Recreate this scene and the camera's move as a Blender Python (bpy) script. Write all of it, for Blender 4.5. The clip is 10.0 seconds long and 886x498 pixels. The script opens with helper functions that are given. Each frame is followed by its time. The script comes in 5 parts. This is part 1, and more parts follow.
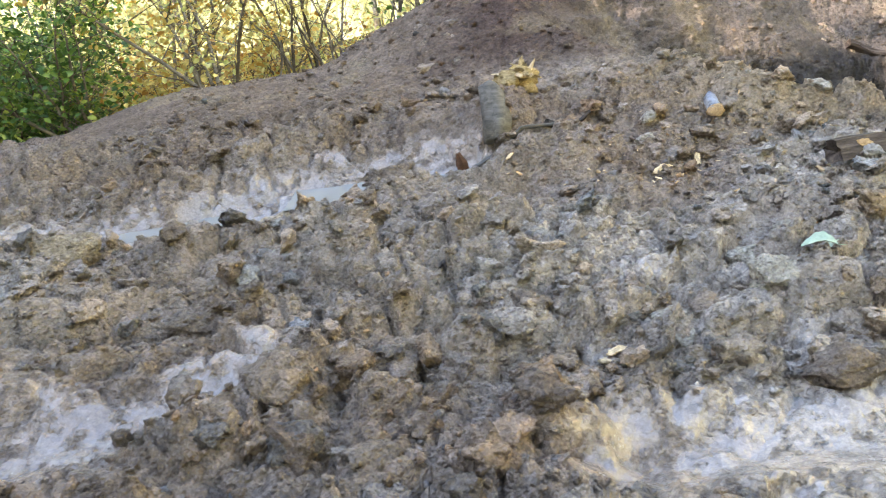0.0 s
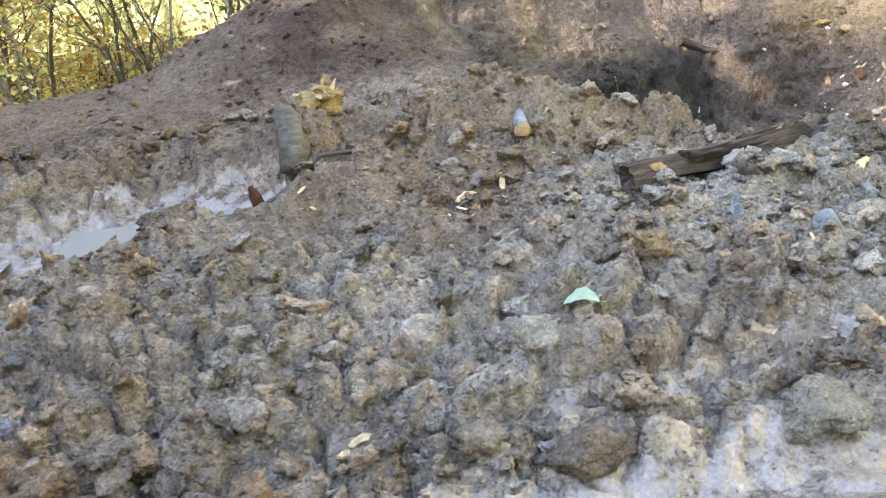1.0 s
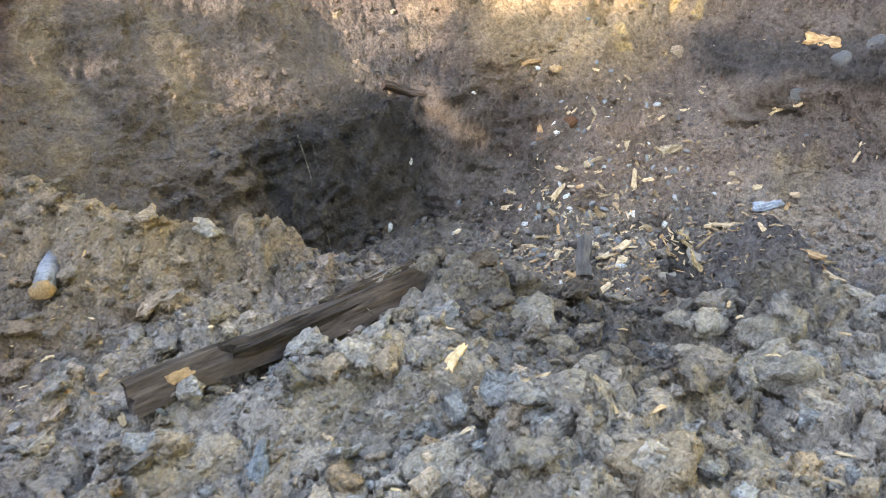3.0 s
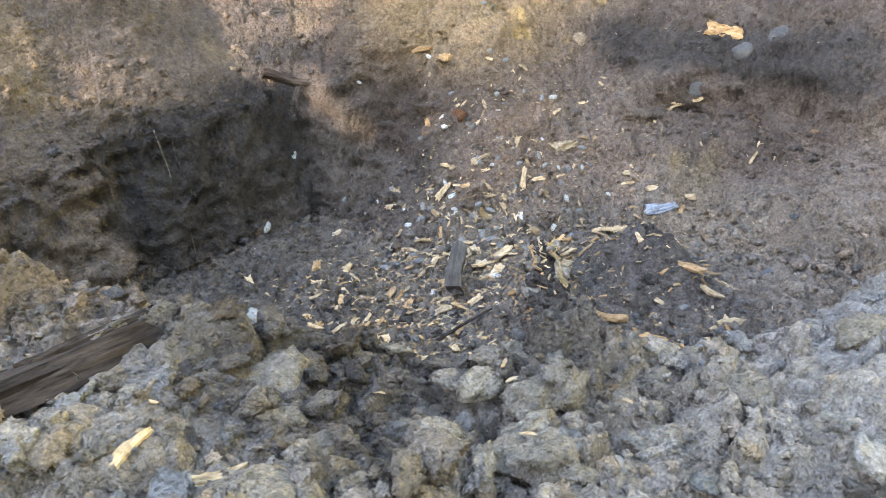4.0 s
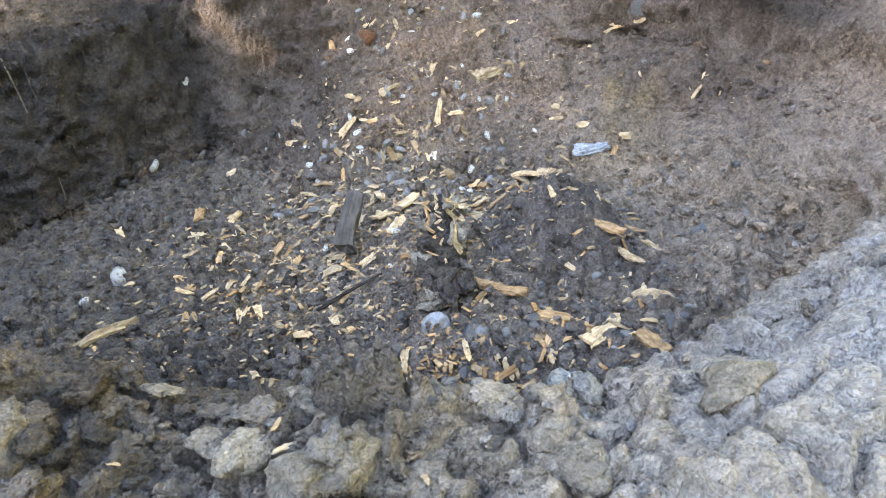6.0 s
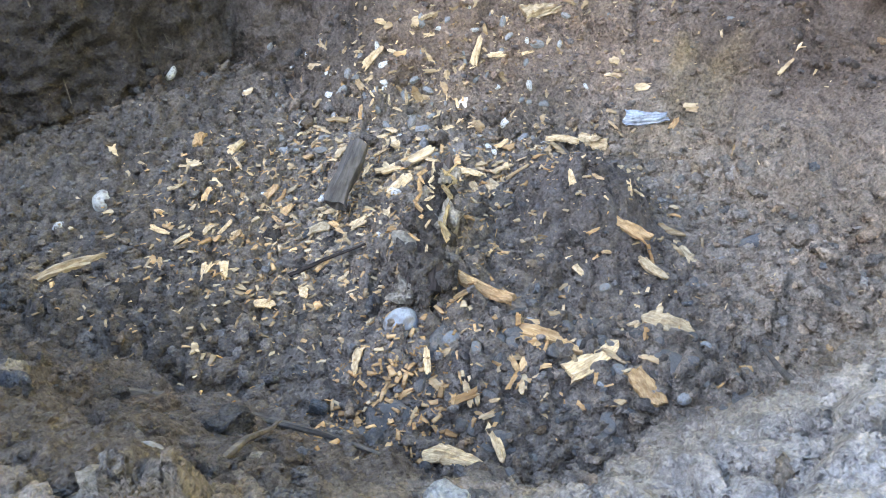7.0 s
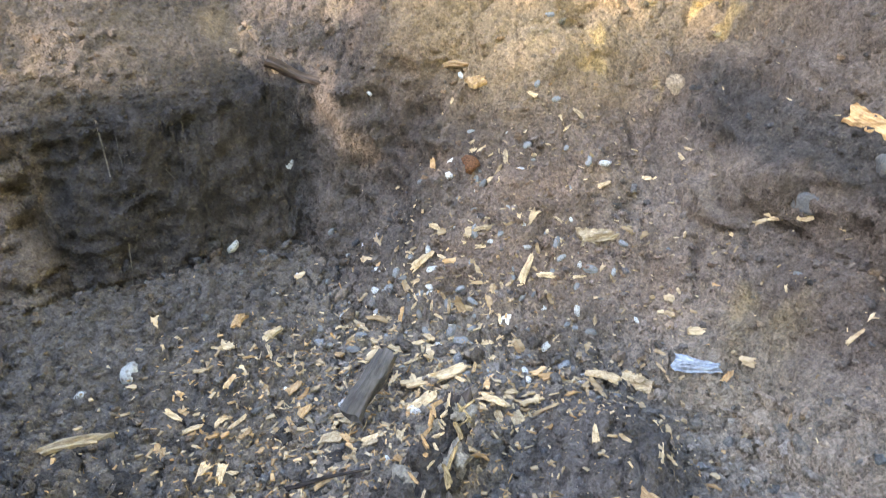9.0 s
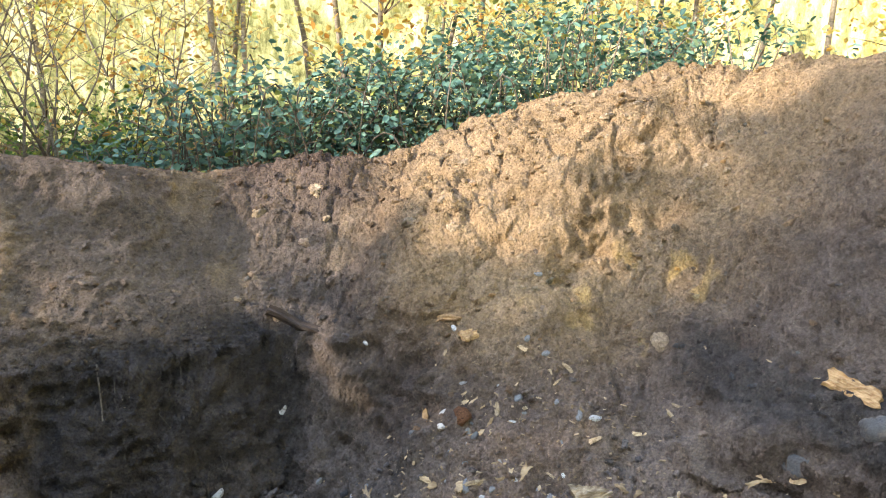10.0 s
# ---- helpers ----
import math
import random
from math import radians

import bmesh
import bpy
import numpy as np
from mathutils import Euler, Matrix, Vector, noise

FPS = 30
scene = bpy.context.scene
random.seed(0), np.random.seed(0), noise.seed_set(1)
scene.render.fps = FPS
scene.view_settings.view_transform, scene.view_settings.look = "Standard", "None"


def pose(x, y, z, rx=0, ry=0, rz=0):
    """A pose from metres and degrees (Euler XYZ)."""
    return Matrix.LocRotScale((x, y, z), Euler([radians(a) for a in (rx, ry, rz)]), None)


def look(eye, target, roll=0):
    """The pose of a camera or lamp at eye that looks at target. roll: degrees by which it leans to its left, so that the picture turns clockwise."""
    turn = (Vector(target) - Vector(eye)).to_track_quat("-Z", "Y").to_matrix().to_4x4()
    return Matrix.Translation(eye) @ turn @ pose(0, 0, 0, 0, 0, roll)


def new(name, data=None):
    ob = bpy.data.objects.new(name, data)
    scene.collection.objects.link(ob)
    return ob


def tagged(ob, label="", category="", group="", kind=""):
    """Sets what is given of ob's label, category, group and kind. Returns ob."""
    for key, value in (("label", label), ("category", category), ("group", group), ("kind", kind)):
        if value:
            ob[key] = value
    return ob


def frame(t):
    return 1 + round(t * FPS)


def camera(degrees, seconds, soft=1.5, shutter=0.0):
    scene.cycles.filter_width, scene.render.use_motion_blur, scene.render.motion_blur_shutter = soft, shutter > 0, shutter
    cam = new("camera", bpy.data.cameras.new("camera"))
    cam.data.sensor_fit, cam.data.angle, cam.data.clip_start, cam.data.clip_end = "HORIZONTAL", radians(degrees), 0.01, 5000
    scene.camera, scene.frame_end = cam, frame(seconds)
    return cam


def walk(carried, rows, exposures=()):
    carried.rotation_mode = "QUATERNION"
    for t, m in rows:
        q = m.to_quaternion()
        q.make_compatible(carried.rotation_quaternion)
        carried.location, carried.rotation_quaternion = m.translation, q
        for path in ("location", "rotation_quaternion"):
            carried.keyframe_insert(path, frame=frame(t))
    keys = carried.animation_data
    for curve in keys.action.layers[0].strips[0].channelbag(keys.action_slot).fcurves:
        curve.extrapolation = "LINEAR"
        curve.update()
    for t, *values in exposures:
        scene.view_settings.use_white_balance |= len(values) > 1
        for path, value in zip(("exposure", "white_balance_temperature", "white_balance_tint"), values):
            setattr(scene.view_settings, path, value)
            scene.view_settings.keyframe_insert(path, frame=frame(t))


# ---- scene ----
cam = camera(60.1, 10.0, soft=1.0, shutter=0.1)
ROWS = [
    (0, 0.167, 0.210, 1.503, 68.56, 6.74, 0.86),
    (0.5, 0.430, 0.369, 1.536, 68.19, 7.22, -4.00),
    (1, 0.682, 0.543, 1.575, 66.51, 6.72, -7.36),
    (1.5, 0.940, 0.838, 1.598, 63.09, 6.21, -12.92),
    (2, 1.290, 1.072, 1.640, 61.62, 5.87, -17.54),
    (2.5, 1.682, 1.278, 1.714, 61.45, 5.83, -20.15),
    (3, 2.040, 1.537, 1.717, 64.13, 5.10, -20.95),
    (3.2, 2.179, 1.627, 1.735, 64.66, 5.18, -21.55),
    (4.3, 3.065, 1.670, 1.714, 60.43, 3.91, -22.32),
    (4.5, 3.099, 1.675, 1.734, 60.01, 3.61, -22.70),
    (5, 3.218, 1.724, 1.756, 59.02, 3.20, -23.63),
    (5.5, 3.403, 1.806, 1.739, 56.59, 3.79, -24.43),
    (5.7, 3.492, 1.912, 1.710, 55.79, 3.98, -24.34),
    (6.8, 4.275, 2.461, 1.643, 46.93, 3.39, -12.14),
    (7, 4.384, 2.556, 1.650, 46.00, 3.22, -11.28),
    (7.5, 4.497, 2.714, 1.673, 45.30, 2.56, -9.49),
    (8, 4.681, 2.882, 1.656, 45.27, 2.23, -5.48),
    (8.5, 4.740, 2.905, 1.685, 47.98, 2.07, -3.16),
    (9, 4.743, 2.876, 1.809, 57.27, 1.71, -1.06),
    (9.5, 4.712, 2.847, 1.900, 67.64, 0.78, 1.27),
    (10, 4.742, 2.818, 1.951, 74.53, 0.42, -1.09),
]
walk(cam, [(t, pose(x, y, z, rx, ry, rz)) for t, x, y, z, rx, ry, rz in ROWS],
     [(0.0, 3.5), (1.5, 3.4), (3.0, 3.25), (5.0, 3.25), (7.0, 3.5), (8.5, 3.45), (9.5, 3.2), (10.0, 2.65)])

# ---- light: a clear sky, low sun from the left behind the camera, most of the ground in tree shade ----
SUN = Vector((-0.80, -0.33, 0.40)).normalized()
world = bpy.data.worlds.new("sky")
world.use_nodes = True
scene.world = world
wn = world.node_tree
sky = wn.nodes.new("ShaderNodeTexSky")
sky.sky_type, sky.sun_disc = "NISHITA", False
sky.sun_elevation = math.asin(SUN.z)
sky.sun_rotation = math.atan2(SUN.x, SUN.y)
wn.nodes["Background"].inputs[1].default_value = 0.2
wn.links.new(sky.outputs[0], wn.nodes["Background"].inputs[0])
sun_data = bpy.data.lights.new("sun", "SUN")
sun_data.energy, sun_data.angle, sun_data.color = 1.8, radians(0.6), (1.0, 0.88, 0.72)
sun = new("sun", sun_data)
sun.matrix_world = look(SUN * 40, (0, 0, 0))
scene.view_settings.use_white_balance = True
scene.view_settings.white_balance_temperature, scene.view_settings.white_balance_tint = 6900, 12


# ---- materials ----
def material(name):
    m = bpy.data.materials.new(name)
    m.use_nodes = True
    n, l = m.node_tree.nodes, m.node_tree.links
    return m, n, l, n["Principled BSDF"]


def noise_node(n, l, scale, detail=4.0, rough=0.6, coords=None):
    t = n.new("ShaderNodeTexNoise")
    t.inputs["Scale"].default_value, t.inputs["Detail"].default_value, t.inputs["Roughness"].default_value = scale, detail, rough
    if coords is not None:
        l.new(coords, t.inputs["Vector"])
    return t


def ramp(n, l, source, stops):
    r = n.new("ShaderNodeValToRGB")
    while len(r.color_ramp.elements) < len(stops):
        r.color_ramp.elements.new(0.5)
    for e, (p, c) in zip(r.color_ramp.elements, stops):
        e.position, e.color = p, (*c, 1) if len(c) == 3 else c
    l.new(source, r.inputs[0])
    return r


def mix(n, l, kind, fac, a, b):
    m = n.new("ShaderNodeMix")
    m.data_type, m.blend_type = "RGBA", kind
    for value, socket in ((fac, m.inputs[0]), (a, m.inputs[6]), (b, m.inputs[7])):
        if isinstance(value, (int, float)):
            socket.default_value = value
        elif isinstance(value, tuple):
            socket.default_value = (*value, 1)
        else:
            l.new(value, socket)
    return m.outputs[2]


def bump_node(n, l, height, strength, distance, after=None):
    b = n.new("ShaderNodeBump")
    b.inputs["Strength"].default_value, b.inputs["Distance"].default_value = strength, distance
    l.new(height, b.inputs["Height"])
    if after is not None:
        l.new(after, b.inputs["Normal"])
    return b.outputs[0]


def soil_material(name, attribute=True, colour=(0.2, 0.15, 0.1), vary=0.35):
    """Earth: the soil's own colour, crumbs, damp patches."""
    m, n, l, p = material(name)
    at = n.new("ShaderNodeNewGeometry").outputs["Position"]
    if attribute:
        a = n.new("ShaderNodeVertexColor")
        a.layer_name = "soil"
        base, wet = a.outputs[0], a.outputs[1]
    else:
        o = n.new("ShaderNodeObjectInfo")
        base = ramp(n, l, o.outputs["Random"], [(0, tuple(c * (1 - vary) for c in colour)), (0.5, colour), (1, tuple(min(0.8, c * (1 + vary)) for c in colour))]).outputs[0]
        wet = None
    big = noise_node(n, l, 2.6, 5, 0.65, at)
    mid = noise_node(n, l, 22.0, 8, 0.75, at)
    fine = noise_node(n, l, 75.0, 4, 0.7, at)
    c = mix(n, l, "MULTIPLY", 0.8, base, ramp(n, l, big.outputs[0], [(0.36, (1.0, 0.985, 0.97)), (0.64, (1.5, 1.48, 1.46))]).outputs[0])
    c = mix(n, l, "MULTIPLY", 0.6, c, ramp(n, l, mid.outputs[0], [(0.34, (0.6, 0.59, 0.585)), (0.49, (1, 1, 1)), (0.66, (1.35, 1.33, 1.3))]).outputs[0])
    c = mix(n, l, "MULTIPLY", 0.5, c, ramp(n, l, fine.outputs[0], [(0.34, (0.5, 0.5, 0.5)), (0.5, (1, 1, 1)), (0.66, (1.5, 1.48, 1.44))]).outputs[0])
    if attribute:
        # the rare pale grit and chaff trodden in
        v = n.new("ShaderNodeTexVoronoi")
        v.inputs["Scale"].default_value = 42.0
        l.new(at, v.inputs["Vector"])
        grit = ramp(n, l, v.outputs["Distance"], [(0.0, (1, 1, 1)), (0.11, (1, 1, 1)), (0.15, (0, 0, 0))])
        rare = ramp(n, l, noise_node(n, l, 9.0, 3, 0.6, at).outputs[0], [(0.56, (0, 0, 0)), (0.64, (0.55, 0.55, 0.55))])
        c = mix(n, l, "MIX", mix(n, l, "MULTIPLY", 1.0, grit.outputs[0], rare.outputs[0]), c, (0.36, 0.31, 0.24))
    l.new(c, p.inputs["Base Color"])
    if wet is not None:
        k = n.new("ShaderNodeMath")
        k.operation = "MULTIPLY"
        l.new(wet, k.inputs[0])
        l.new(ramp(n, l, noise_node(n, l, 11.0, 5, 0.7, at).outputs[0], [(0.38, (0.25, 0.25, 0.25)), (0.58, (1, 1, 1))]).outputs[0], k.inputs[1])
        l.new(ramp(n, l, k.outputs[0], [(0.0, (0.93, 0.93, 0.93)), (0.35, (0.55, 0.55, 0.55)), (0.8, (0.14, 0.14, 0.14))]).outputs[0], p.inputs["Roughness"])
    else:
        p.inputs["Roughness"].default_value = 0.88
    if wet is None:
        p.inputs["Specular IOR Level"].default_value = 0.12
    else:
        l.new(ramp(n, l, k.outputs[0], [(0.0, (0.08, 0.08, 0.08)), (0.25, (0.3, 0.3, 0.3)), (0.8, (0.75, 0.75, 0.75))]).outputs[0], p.inputs["Specular IOR Level"])
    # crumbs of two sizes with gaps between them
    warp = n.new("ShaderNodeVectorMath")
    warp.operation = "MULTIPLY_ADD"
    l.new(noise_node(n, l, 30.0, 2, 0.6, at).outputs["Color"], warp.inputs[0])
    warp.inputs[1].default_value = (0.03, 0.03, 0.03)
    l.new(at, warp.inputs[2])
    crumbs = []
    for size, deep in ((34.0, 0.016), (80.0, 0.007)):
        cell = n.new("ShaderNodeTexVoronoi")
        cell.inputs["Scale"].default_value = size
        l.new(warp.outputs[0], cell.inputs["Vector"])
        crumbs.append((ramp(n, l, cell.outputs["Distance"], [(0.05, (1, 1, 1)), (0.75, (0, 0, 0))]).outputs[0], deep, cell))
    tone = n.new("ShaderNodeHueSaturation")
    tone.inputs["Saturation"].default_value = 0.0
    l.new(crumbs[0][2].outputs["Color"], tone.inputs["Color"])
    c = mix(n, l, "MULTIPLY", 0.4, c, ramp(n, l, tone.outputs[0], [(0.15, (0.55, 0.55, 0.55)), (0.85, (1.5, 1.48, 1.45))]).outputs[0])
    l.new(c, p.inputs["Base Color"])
    b = bump_node(n, l, mid.outputs[0], 1.0, 0.02)
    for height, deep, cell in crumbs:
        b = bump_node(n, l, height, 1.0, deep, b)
    b = bump_node(n, l, fine.outputs[0], 1.0, 0.006, b)
    if wet is not None:
        calm = ramp(n, l, k.outputs[0], [(0.3, (1, 1, 1)), (0.75, (0.2, 0.2, 0.2))])
        for node in n:
            if node.type == "BUMP":
                l.new(calm.outputs[0], node.inputs["Strength"])
    l.new(b, p.inputs["Normal"])
    return m


def wood_material(name, dark, light, scale=30.0, rough=0.75, spread=(0.7, 1.3)):
    m, n, l, p = material(name)
    co = n.new("ShaderNodeTexCoord").outputs["Object"]
    mp = n.new("ShaderNodeMapping")
    mp.inputs["Scale"].default_value = (0.12, 1, 1)
    l.new(co, mp.inputs[0])
    g = noise_node(n, l, scale, 6, 0.7, mp.outputs[0])
    s = noise_node(n, l, 5.0, 4, 0.6, co)
    o = n.new("ShaderNodeObjectInfo")
    c = ramp(n, l, g.outputs[0], [(0.32, dark), (0.66, light)]).outputs[0]
    c = mix(n, l, "MULTIPLY", 1.0, c, ramp(n, l, o.outputs["Random"], [(0, (spread[0],) * 3), (1, (spread[1], spread[1] * 0.97, spread[1] * 0.9))]).outputs[0])
    isl = n.new("ShaderNodeNewGeometry").outputs["Random Per Island"]
    c = mix(n, l, "MULTIPLY", 1.0, c, ramp(n, l, isl, [(0, (0.6, 0.55, 0.5)), (0.6, (1, 1, 1)), (1, (1.15, 1.15, 1.15))]).outputs[0])
    c = mix(n, l, "MULTIPLY", 0.7, c, ramp(n, l, s.outputs[0], [(0.35, (0.5, 0.46, 0.42)), (0.55, (1, 1, 1))]).outputs[0])
    l.new(c, p.inputs["Base Color"])
    p.inputs["Roughness"].default_value = rough
    p.inputs["Specular IOR Level"].default_value = 0.15
    l.new(bump_node(n, l, g.outputs[0], 0.8, 0.006), p.inputs["Normal"])
    return m


def stone_material(name, dark, light, rough=0.6):
    m, n, l, p = material(name)
    co = n.new("ShaderNodeTexCoord").outputs["Object"]
    g, s = noise_node(n, l, 9.0, 6, 0.65, co), noise_node(n, l, 2.2, 3, 0.6, co)
    o = n.new("ShaderNodeObjectInfo")
    c = ramp(n, l, g.outputs[0], [(0.3, dark), (0.7, light)]).outputs[0]
    c = mix(n, l, "MULTIPLY", 1.0, c, ramp(n, l, o.outputs["Random"], [(0, (0.65, 0.64, 0.62)), (1, (1.2, 1.2, 1.2))]).outputs[0])
    isl = n.new("ShaderNodeNewGeometry").outputs["Random Per Island"]
    c = mix(n, l, "MULTIPLY", 1.0, c, ramp(n, l, isl, [(0, (0.5, 0.5, 0.5)), (1, (1.1, 1.1, 1.1))]).outputs[0])
    # mud smeared on it
    c = mix(n, l, "MIX", ramp(n, l, s.outputs[0], [(0.5, (0, 0, 0)), (0.64, (0.85, 0.85, 0.85))]).outputs[0], c, (0.13, 0.11, 0.09))
    l.new(c, p.inputs["Base Color"])
    p.inputs["Roughness"].default_value = rough + 0.12
    p.inputs["Specular IOR Level"].default_value = 0.25
    l.new(bump_node(n, l, g.outputs[0], 0.4, 0.01), p.inputs["Normal"])
    return m


def leaf_material(name, stops, glow=0.35):
    m, n, l, p = material(name)
    isl = n.new("ShaderNodeNewGeometry").outputs["Random Per Island"]
    c = ramp(n, l, isl, stops).outputs[0]
    c = mix(n, l, "MULTIPLY", 0.6, c, ramp(n, l, noise_node(n, l, 40.0, 2).outputs[0], [(0.35, (0.7, 0.7, 0.7)), (0.65, (1.2, 1.2, 1.2))]).outputs[0])
    l.new(c, p.inputs["Base Color"])
    p.inputs["Roughness"].default_value = 0.5
    t = n.new("ShaderNodeBsdfTranslucent")
    l.new(c, t.inputs[0])
    a = n.new("ShaderNodeMixShader")
    a.inputs[0].default_value = glow
    l.new(p.outputs[0], a.inputs[1])
    l.new(t.outputs[0], a.inputs[2])
    l.new(a.outputs[0], n["Material Output"].inputs[0])
    return m


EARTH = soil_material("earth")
CLOD_BROWN = soil_material("brown_mud", False, (0.145, 0.113, 0.09), 0.3)
CLOD_GREY = soil_material("grey_clay", False, (0.2, 0.178, 0.148), 0.25)
CLOD_DARK = soil_material("black_earth", False, (0.06, 0.053, 0.048), 0.35)
CLOD_TAN = soil_material("tan_subsoil", False, (0.22, 0.175, 0.125), 0.25)
PALE_WOOD = wood_material("pale_wood", (0.3, 0.21, 0.12), (0.62, 0.5, 0.33), 34, 0.85)
ORANGE_WOOD = wood_material("orange_wood", (0.26, 0.15, 0.07), (0.52, 0.37, 0.21), 34, 0.85)
ROTTEN = wood_material("rotten_wood", (0.13, 0.09, 0.045), (0.42, 0.32, 0.17), 26, 0.95)
OLD_WOOD = wood_material("old_wood", (0.008, 0.006, 0.006), (0.075, 0.06, 0.053), 46, 0.85)
GREY_WOOD = wood_material("weathered_wood", (0.045, 0.042, 0.04), (0.13, 0.12, 0.112), 40, 0.8)
BARK = wood_material("bark", (0.14, 0.125, 0.1), (0.38, 0.34, 0.28), 26, 0.9)
STONE = stone_material("grey_stone", (0.11, 0.11, 0.108), (0.25, 0.255, 0.255))
DARK_STONE = stone_material("dark_stone", (0.04, 0.039, 0.038), (0.105, 0.105, 0.105), 0.45)
WHITE_STONE = stone_material("pale_stone", (0.3, 0.3, 0.28), (0.55, 0.55, 0.52))
BLUE_STONE = stone_material("blue_grey_stone", (0.15, 0.165, 0.18), (0.28, 0.3, 0.33))
BLUE_BARK = wood_material("blue_weathered_wood", (0.2, 0.24, 0.31), (0.58, 0.62, 0.66), 30, 0.9)
RUST = wood_material("rusty_wood", (0.04, 0.02, 0.012), (0.15, 0.075, 0.04), 20, 0.9)


def water_material():
    m, n, l, p = material("muddy_water")
    p.inputs["Base Color"].default_value = (0.2, 0.19, 0.17, 1)
    p.inputs["Roughness"].default_value = 0.14
    p.inputs["IOR"].default_value = 1.33
    at = n.new("ShaderNodeNewGeometry").outputs["Position"]
    l.new(bump_node(n, l, noise_node(n, l, 14.0, 3, 0.5, at).outputs[0], 0.12, 0.01), p.inputs["Normal"])
    return m


WATER = water_material()


# ---- the lie of the land ----
def hash01(ix, iy, seed):
    n = (ix.astype(np.int64) * 374761393 + iy.astype(np.int64) * 668265263 + seed * 974711) & 0xFFFFFFFF
    n = ((n ^ (n >> 13)) * 1274126177) & 0xFFFFFFFF
    return ((n ^ (n >> 16)) & 0xFFFFFF) / float(0xFFFFFF)


def vnoise(x, y, cell, seed):
    """Smooth value noise, -1 to 1."""
    x, y = np.asarray(x, float) / cell, np.asarray(y, float) / cell
    ix, iy = np.floor(x), np.floor(y)
    fx, fy = x - ix, y - iy
    fx, fy = fx * fx * (3 - 2 * fx), fy * fy * (3 - 2 * fy)
    a, b = hash01(ix, iy, seed), hash01(ix + 1, iy, seed)
    c, d = hash01(ix, iy + 1, seed), hash01(ix + 1, iy + 1, seed)
    return 2 * (a + (b - a) * fx + (c - a) * fy + (a - b - c + d) * fx * fy) - 1


def fbm(x, y, cell, seed, octaves=4):
    total, amp = 0.0, 1.0
    for k in range(octaves):
        total = total + amp * vnoise(x + 17.3 * k, y - 9.1 * k, cell / 2 ** k, seed + k)
        amp *= 0.5
    return total / 1.9


def clods(x, y, cell, seed, fill=0.75):
    """Lumps thrown down cell by cell: height 0 to about 0.5 cells, angular tops, sharp gaps."""
    gx, gy = np.asarray(x, float) / cell, np.asarray(y, float) / cell
    ix, iy = np.floor(gx), np.floor(gy)
    best = np.zeros_like(gx)
    for dx in (-1, 0, 1):
        for dy in (-1, 0, 1):
            cx, cy = ix + dx, iy + dy
            px, py = cx + hash01(cx, cy, seed), cy + hash01(cx, cy, seed + 1)
            size = 0.3 + 0.5 * hash01(cx, cy, seed + 2)
            turn = 6.28 * hash01(cx, cy, seed + 3)
            u = (gx - px) * np.cos(turn) + (gy - py) * np.sin(turn)
            v = (gy - py) * np.cos(turn) - (gx - px) * np.sin(turn)
            stretch = 0.65 + 0.5 * hash01(cx, cy, seed + 5)
            lump = (np.abs(u) ** 2.4 + np.abs(v / stretch) ** 2.4) ** (1 / 2.4) / size
            tilt = 0.35 * u * (hash01(cx, cy, seed + 6) - 0.5)
            top = size * 0.6 * (1 - np.clip(lump, 0, 1) ** 3.4) + np.where(lump < 1, tilt, 0)
            best = np.maximum(best, np.where(hash01(cx, cy, seed + 4) < fill, top, 0))
    return best * cell


def blocks(x, y, cell, seed):
    """Broken angular clods that fit together, with open cracks between them."""
    gx, gy = np.asarray(x, float) / cell, np.asarray(y, float) / cell
    ix, iy = np.floor(gx), np.floor(gy)
    f1, f2 = np.full_like(gx, 9.0), np.full_like(gx, 9.0)
    top = np.zeros_like(gx)
    for dx in (-1, 0, 1):
        for dy in (-1, 0, 1):
            cx, cy = ix + dx, iy + dy
            ox, oy = gx - cx - hash01(cx, cy, seed), gy - cy - hash01(cx, cy, seed + 1)
            d = np.hypot(ox, oy)
            face = 0.45 * hash01(cx, cy, seed + 2) ** 1.5 + 0.7 * ox * (hash01(cx, cy, seed + 3) - 0.5) + 0.7 * oy * (hash01(cx, cy, seed + 4) - 0.5)
            nearer = d < f1
            f2 = np.where(nearer, f1, np.minimum(f2, d))
            top = np.where(nearer, face, top)
            f1 = np.where(nearer, d, f1)
    gap = np.clip((f2 - f1) / 0.22, 0, 1) ** 0.6
    return cell * ((top + 0.25) * gap - 0.12 * (1 - gap))


def step(a, b, v):
    t = np.clip((v - a) / (b - a), 0, 1)
    return t * t * (3 - 2 * t)


def bump(x, y, cx, cy, rx, ry, turn=0.0):
    c, s = math.cos(radians(turn)), math.sin(radians(turn))
    u, v = (x - cx) * c + (y - cy) * s, (y - cy) * c - (x - cx) * s
    return np.exp(-((u / rx) ** 2) - (v / ry) ** 2)


def ridge(x, y, spine, slope):
    """A heap of loose earth along a spine of (x, y, crest height)."""
    top = np.full_like(np.asarray(x, float), -99.0)
    for (ax, ay, az), (bx, by, bz) in zip(spine, spine[1:]):
        length = (bx - ax) ** 2 + (by - ay) ** 2
        t = np.clip(((x - ax) * (bx - ax) + (y - ay) * (by - ay)) / length, 0, 1)
        away = np.hypot(x - ax - t * (bx - ax), y - ay - t * (by - ay))
        top = np.maximum(top, az + t * (bz - az) - slope * (np.sqrt(away * away + 0.06) - 0.245))
    return top


def blend_max(a, b, k):
    h = np.clip(0.5 + 0.5 * (a - b) / k, 0, 1)
    return b + (a - b) * h + k * h * (1 - h)


